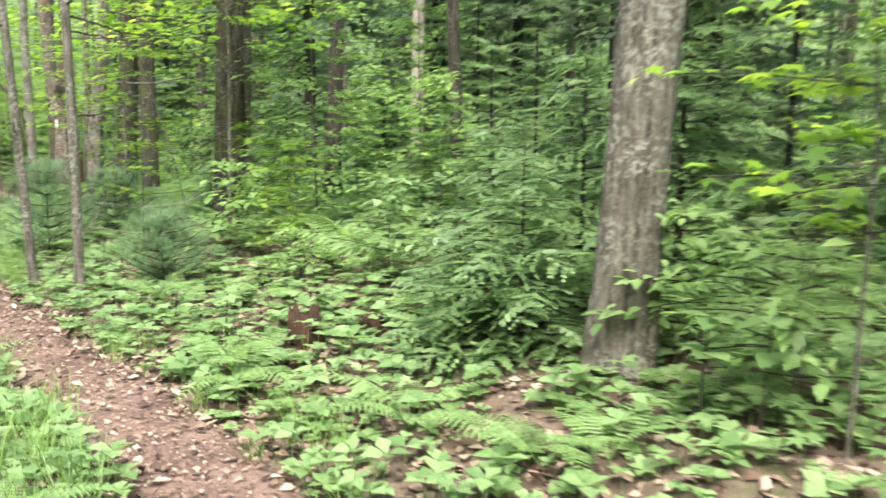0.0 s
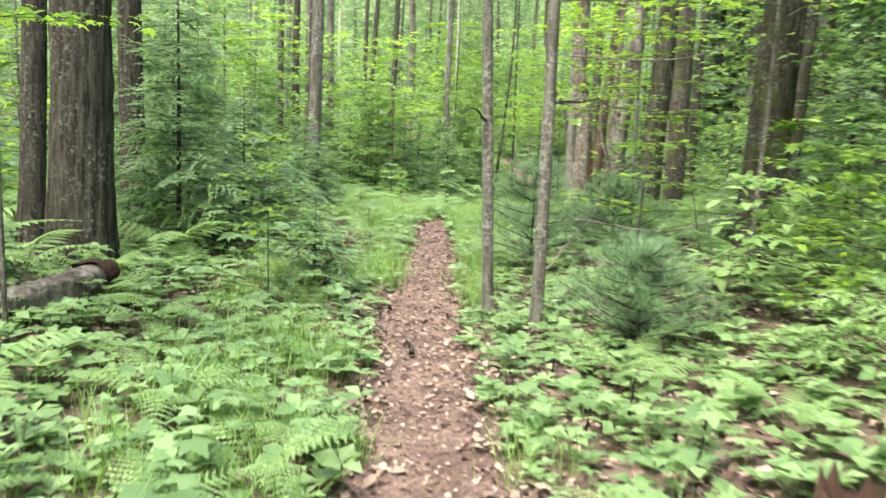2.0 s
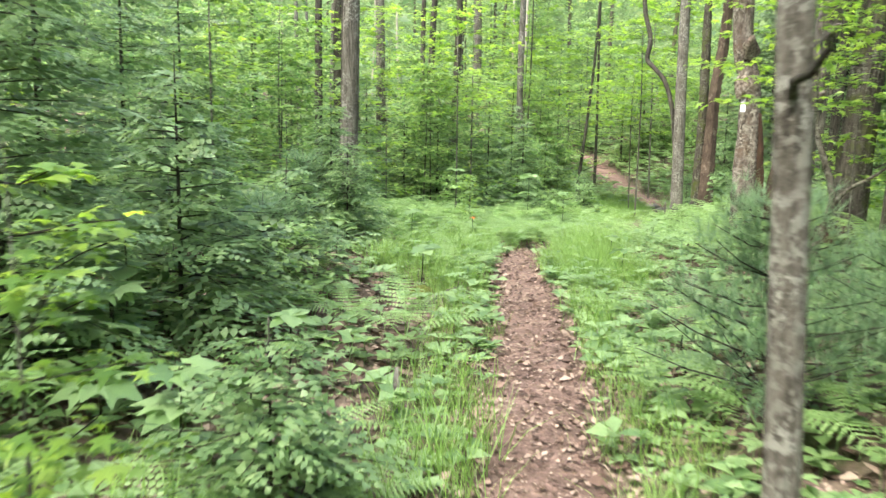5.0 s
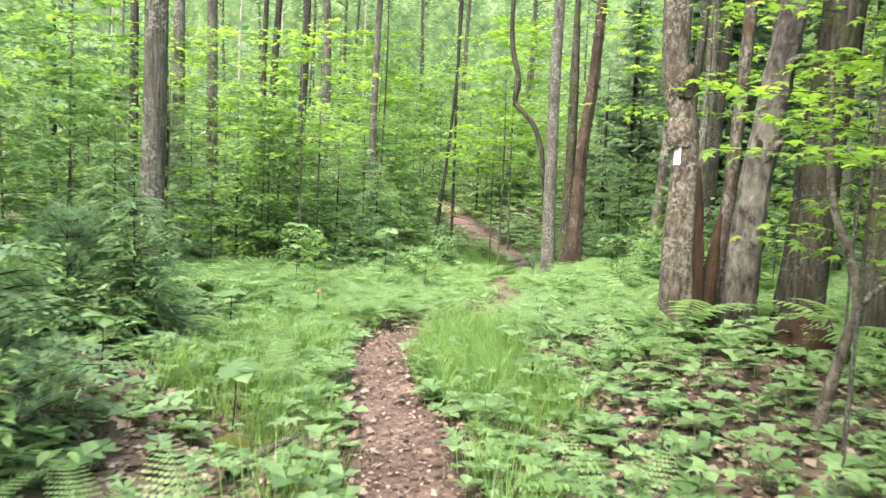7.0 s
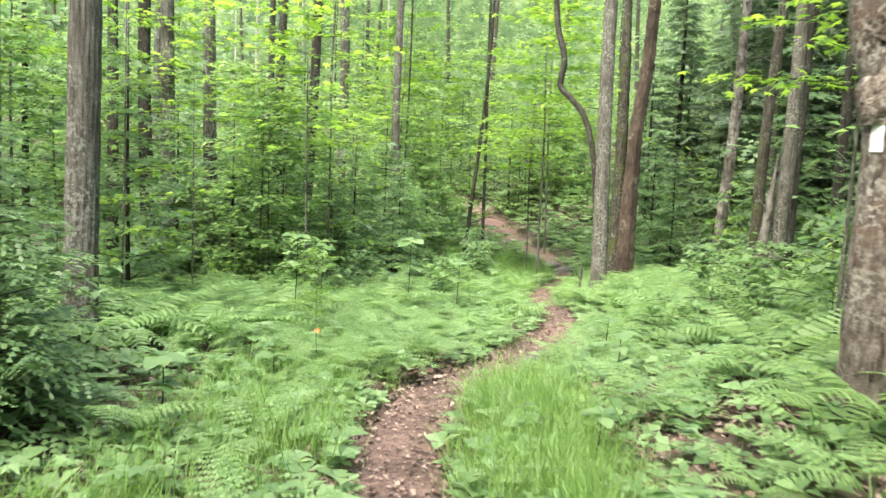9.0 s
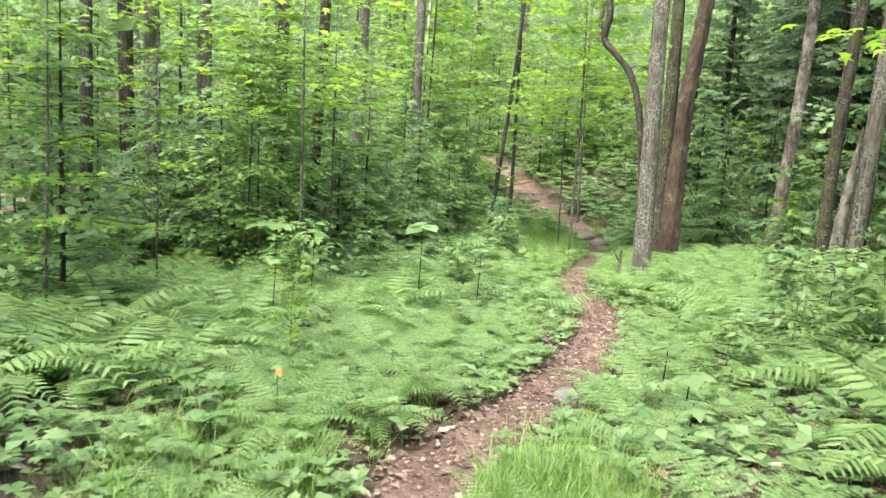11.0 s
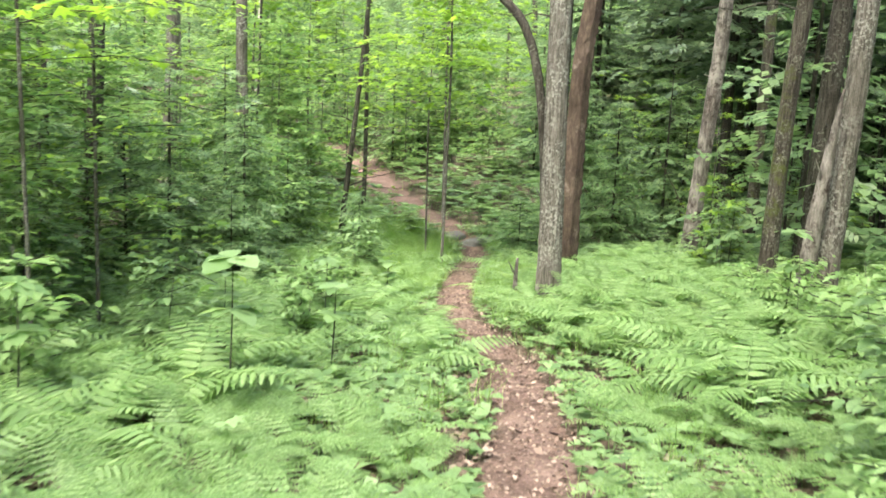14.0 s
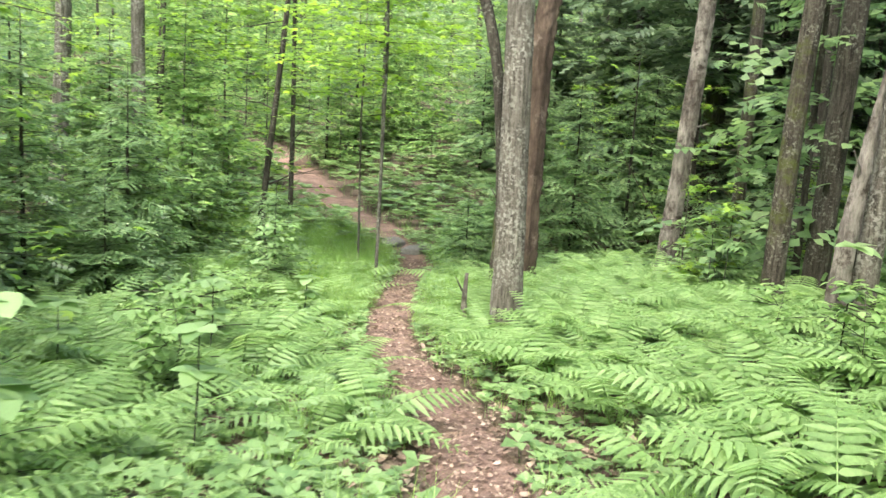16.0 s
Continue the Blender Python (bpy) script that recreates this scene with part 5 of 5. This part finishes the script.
def leafy_plant(x, y, height, leaves, size, r, mesh, label, tiers=2):
    root = standing("leafy_plant", x, y, label, "plant", "broad-leaved plants")
    part("stem", tube([(0, 0, -0.05), (0.02, 0.01, height * 0.6), (0.03, 0, height)], [0.006, 0.005, 0.003], 4), BARK_DARK, root)
    for i in range(tiers):
        for k in range(leaves):
            ob = part("leaf", mesh, None, root)
            ob.location = (0.03, 0, height * (1 - 0.3 * i))
            ob.rotation_euler = (float(r.uniform(-0.25, 0.2)), float(r.uniform(-0.25, 0.25)), 2 * math.pi * k / leaves + i + float(r.uniform(-0.3, 0.3)))
            s = size * float(r.uniform(0.75, 1.15))
            ob.scale = (s, s, s)
    return root


PLANTS = [(1.07, 3.53, 0.5, 5, 0.16, 0), (1.3, 3.44, 0.5, 4, 0.15, 0), (-5.86, 7.86, 0.42, 6, 0.17, 1), (-6.67, 8.08, 0.5, 5, 0.17, 1), (-11.85, 19.2, 1.0, 6, 0.21, 0), (-13.4, 21.25, 0.6, 7, 0.16, 0), (-7.9, 11.6, 0.4, 6, 0.15, 0), (-3.3, 5.1, 0.2, 6, 0.16, 1), (-2.6, 6.75, 0.2, 4, 0.13, 1), (-2.1, 6.15, 0.2, 5, 0.13, 1), (-6.9, 8.3, 0.7, 6, 0.15, 0), (-6.6, 8.05, 0.5, 5, 0.16, 1), (-6.2, 7.75, 0.28, 5, 0.17, 1), (-5.9, 8.2, 0.3, 6, 0.13, 0), (-6.35, 8.8, 0.42, 6, 0.13, 0),
          (-11.85, 17.1, 0.9, 7, 0.16, 0), (-13.0, 22.3, 0.75, 6, 0.16, 0), (-13.6, 24.9, 0.45, 6, 0.15, 0), (-8.5, 17.2, 0.35, 5, 0.16, 0), (-8.3, 16.6, 0.3, 5, 0.15, 1),
          (-8.9, 18.0, 0.4, 5, 0.14, 0), (-10.6, 15.1, 0.25, 6, 0.13, 0), (-10.2, 14.9, 0.22, 5, 0.13, 0), (-3.0, 4.6, 0.25, 4, 0.18, 1), (-2.7, 4.3, 0.22, 4, 0.18, 1), (-1.5, 5.9, 0.3, 5, 0.13, 1), (-2.0, 6.4, 0.28, 5, 0.12, 1),
          (-3.6, 5.0, 0.2, 5, 0.14, 1), (-4.4, 6.2, 0.3, 5, 0.14, 1), (-11.9, 20.5, 0.7, 6, 0.15, 0), (-7.6, 14.3, 0.3, 5, 0.14, 0), (-7.0, 13.4, 0.3, 5, 0.14, 0), (-5.2, 10.6, 0.25, 5, 0.14, 0), (-5.0, 10.2, 0.22, 5, 0.15, 0),
          (-12.4, 18.2, 0.8, 6, 0.17, 0), (-10.0, 12.4, 0.4, 6, 0.13, 0), (-8.9, 11.6, 0.4, 6, 0.13, 0), (-9.4, 13.2, 0.45, 6, 0.13, 0), (-9.6, 25.9, 1.0, 7, 0.16, 0), (-8.9, 22.6, 0.9, 7, 0.15, 0), (-8.2, 20.4, 0.8, 7, 0.15, 0)]
for x, y, h, n, s, k in PLANTS:
    leafy_plant(x, y, h, n, s, pr, (BIG_LEAF, MAPLE_BIG)[k], ("tall plant with broad oval pale green leaves", "plant with broad lobed maple-like leaves")[k], 2 if h > 0.4 else 1)

withered = standing("withered_plant", -10.25, 15.45, "orange withered leaf on a thin stalk among ferns", "plant")
part("stem", tube([(0, 0, -0.05), (0.01, 0, 0.2), (0.0, 0, 0.36)], [0.004, 0.003, 0.003], 4), BARK_DARK, withered)
for k in range(3):
    ob = part("leaf", (BROAD[0] * 0.05, BROAD[1]), ORANGE, withered, "curled orange dead leaf")
    ob.location, ob.rotation_euler = (0, 0, 0.36), (-0.3, 0.2 * k, 2.1 * k)

# ---- dead leaves ----
curled = (np.array([(0, 0, 0.0), (-0.34, 0.35, 0.14), (0, 0.5, 0.02), (0.34, 0.35, 0.16), (-0.22, 0.8, 0.10), (0.22, 0.8, 0.12), (0, 1.05, 0.12)]),
          np.array([(0, 2, 1), (0, 3, 2), (1, 2, 4), (2, 3, 5), (2, 6, 4), (2, 5, 6)]))
lit = grow(120000, (-14, 4, -4, 25), lambda x, y, d: (np.abs(d) > 0.22) * np.clip(1.3 - 0.27 * np.abs(d), 0, 1) * np.where((d > 0.3) & (y < 18), 1.0, 0.6), pr)
lit[:, 2] += 0.010
stuff("leaf_litter", stamp(curled, poses(lit[:9000], pr.uniform(0, 6.28, 9000), pr.normal(0, 0.25, 9000), pr.normal(0, 0.3, 9000), 0.03 + 0.06 * pr.uniform(0, 1, 9000) ** 1.6)), LITTER, "dry brown and tan fallen leaves", "leaf litter")
lit = lit[9000:]
stuff("leaf_litter", stamp(KITE, poses(lit, pr.uniform(0, 6.28, len(lit)), pr.normal(0, 0.25, len(lit)), pr.normal(0, 0.3, len(lit)), 0.03 + 0.06 * pr.uniform(0, 1, len(lit)) ** 1.6)), LITTER, "matted old brown leaves", "leaf litter")


def along(count, lo, hi, y_end, r):
    """Points beside the trail's middle, lo to hi metres off it on either side."""
    k = r.integers(0, int(np.searchsorted(CURVE[:, 1], y_end)), count)
    off = r.uniform(lo, hi, count) * np.where(r.random(count) < 0.5, -1, 1)
    x, y = CURVE[k, 0] + side[k, 0] * off + r.normal(0, 0.1, count), CURVE[k, 1] + side[k, 1] * off + r.normal(0, 0.1, count)
    return np.stack([x, y, ground_z(x, y)], 1)


edge = np.concatenate([along(17000, 0.2, 1.3, 22, pr), along(42000, 0.9, 4.2, 19, pr)])
edge[:, 2] += 0.012
stuff("leaf_litter", stamp(KITE, poses(edge, pr.uniform(0, 6.28, len(edge)), pr.normal(0, 0.3, len(edge)), pr.normal(0, 0.35, len(edge)), 0.025 + 0.06 * pr.uniform(0, 1, len(edge)) ** 1.6)), LITTER, "dry fallen leaves along the edges of the trail", "leaf litter")
chips = along(26000, 0.0, 0.36, 31, pr)
chips[:, 2] += 0.008
stuff("leaf_litter", stamp(KITE, poses(chips, pr.uniform(0, 6.28, len(chips)), pr.normal(0, 0.25, len(chips)), pr.normal(0, 0.3, len(chips)), 0.012 + 0.034 * pr.uniform(0, 1, len(chips)) ** 2)), LITTER, "trodden leaf crumbs on the trail", "leaf litter")
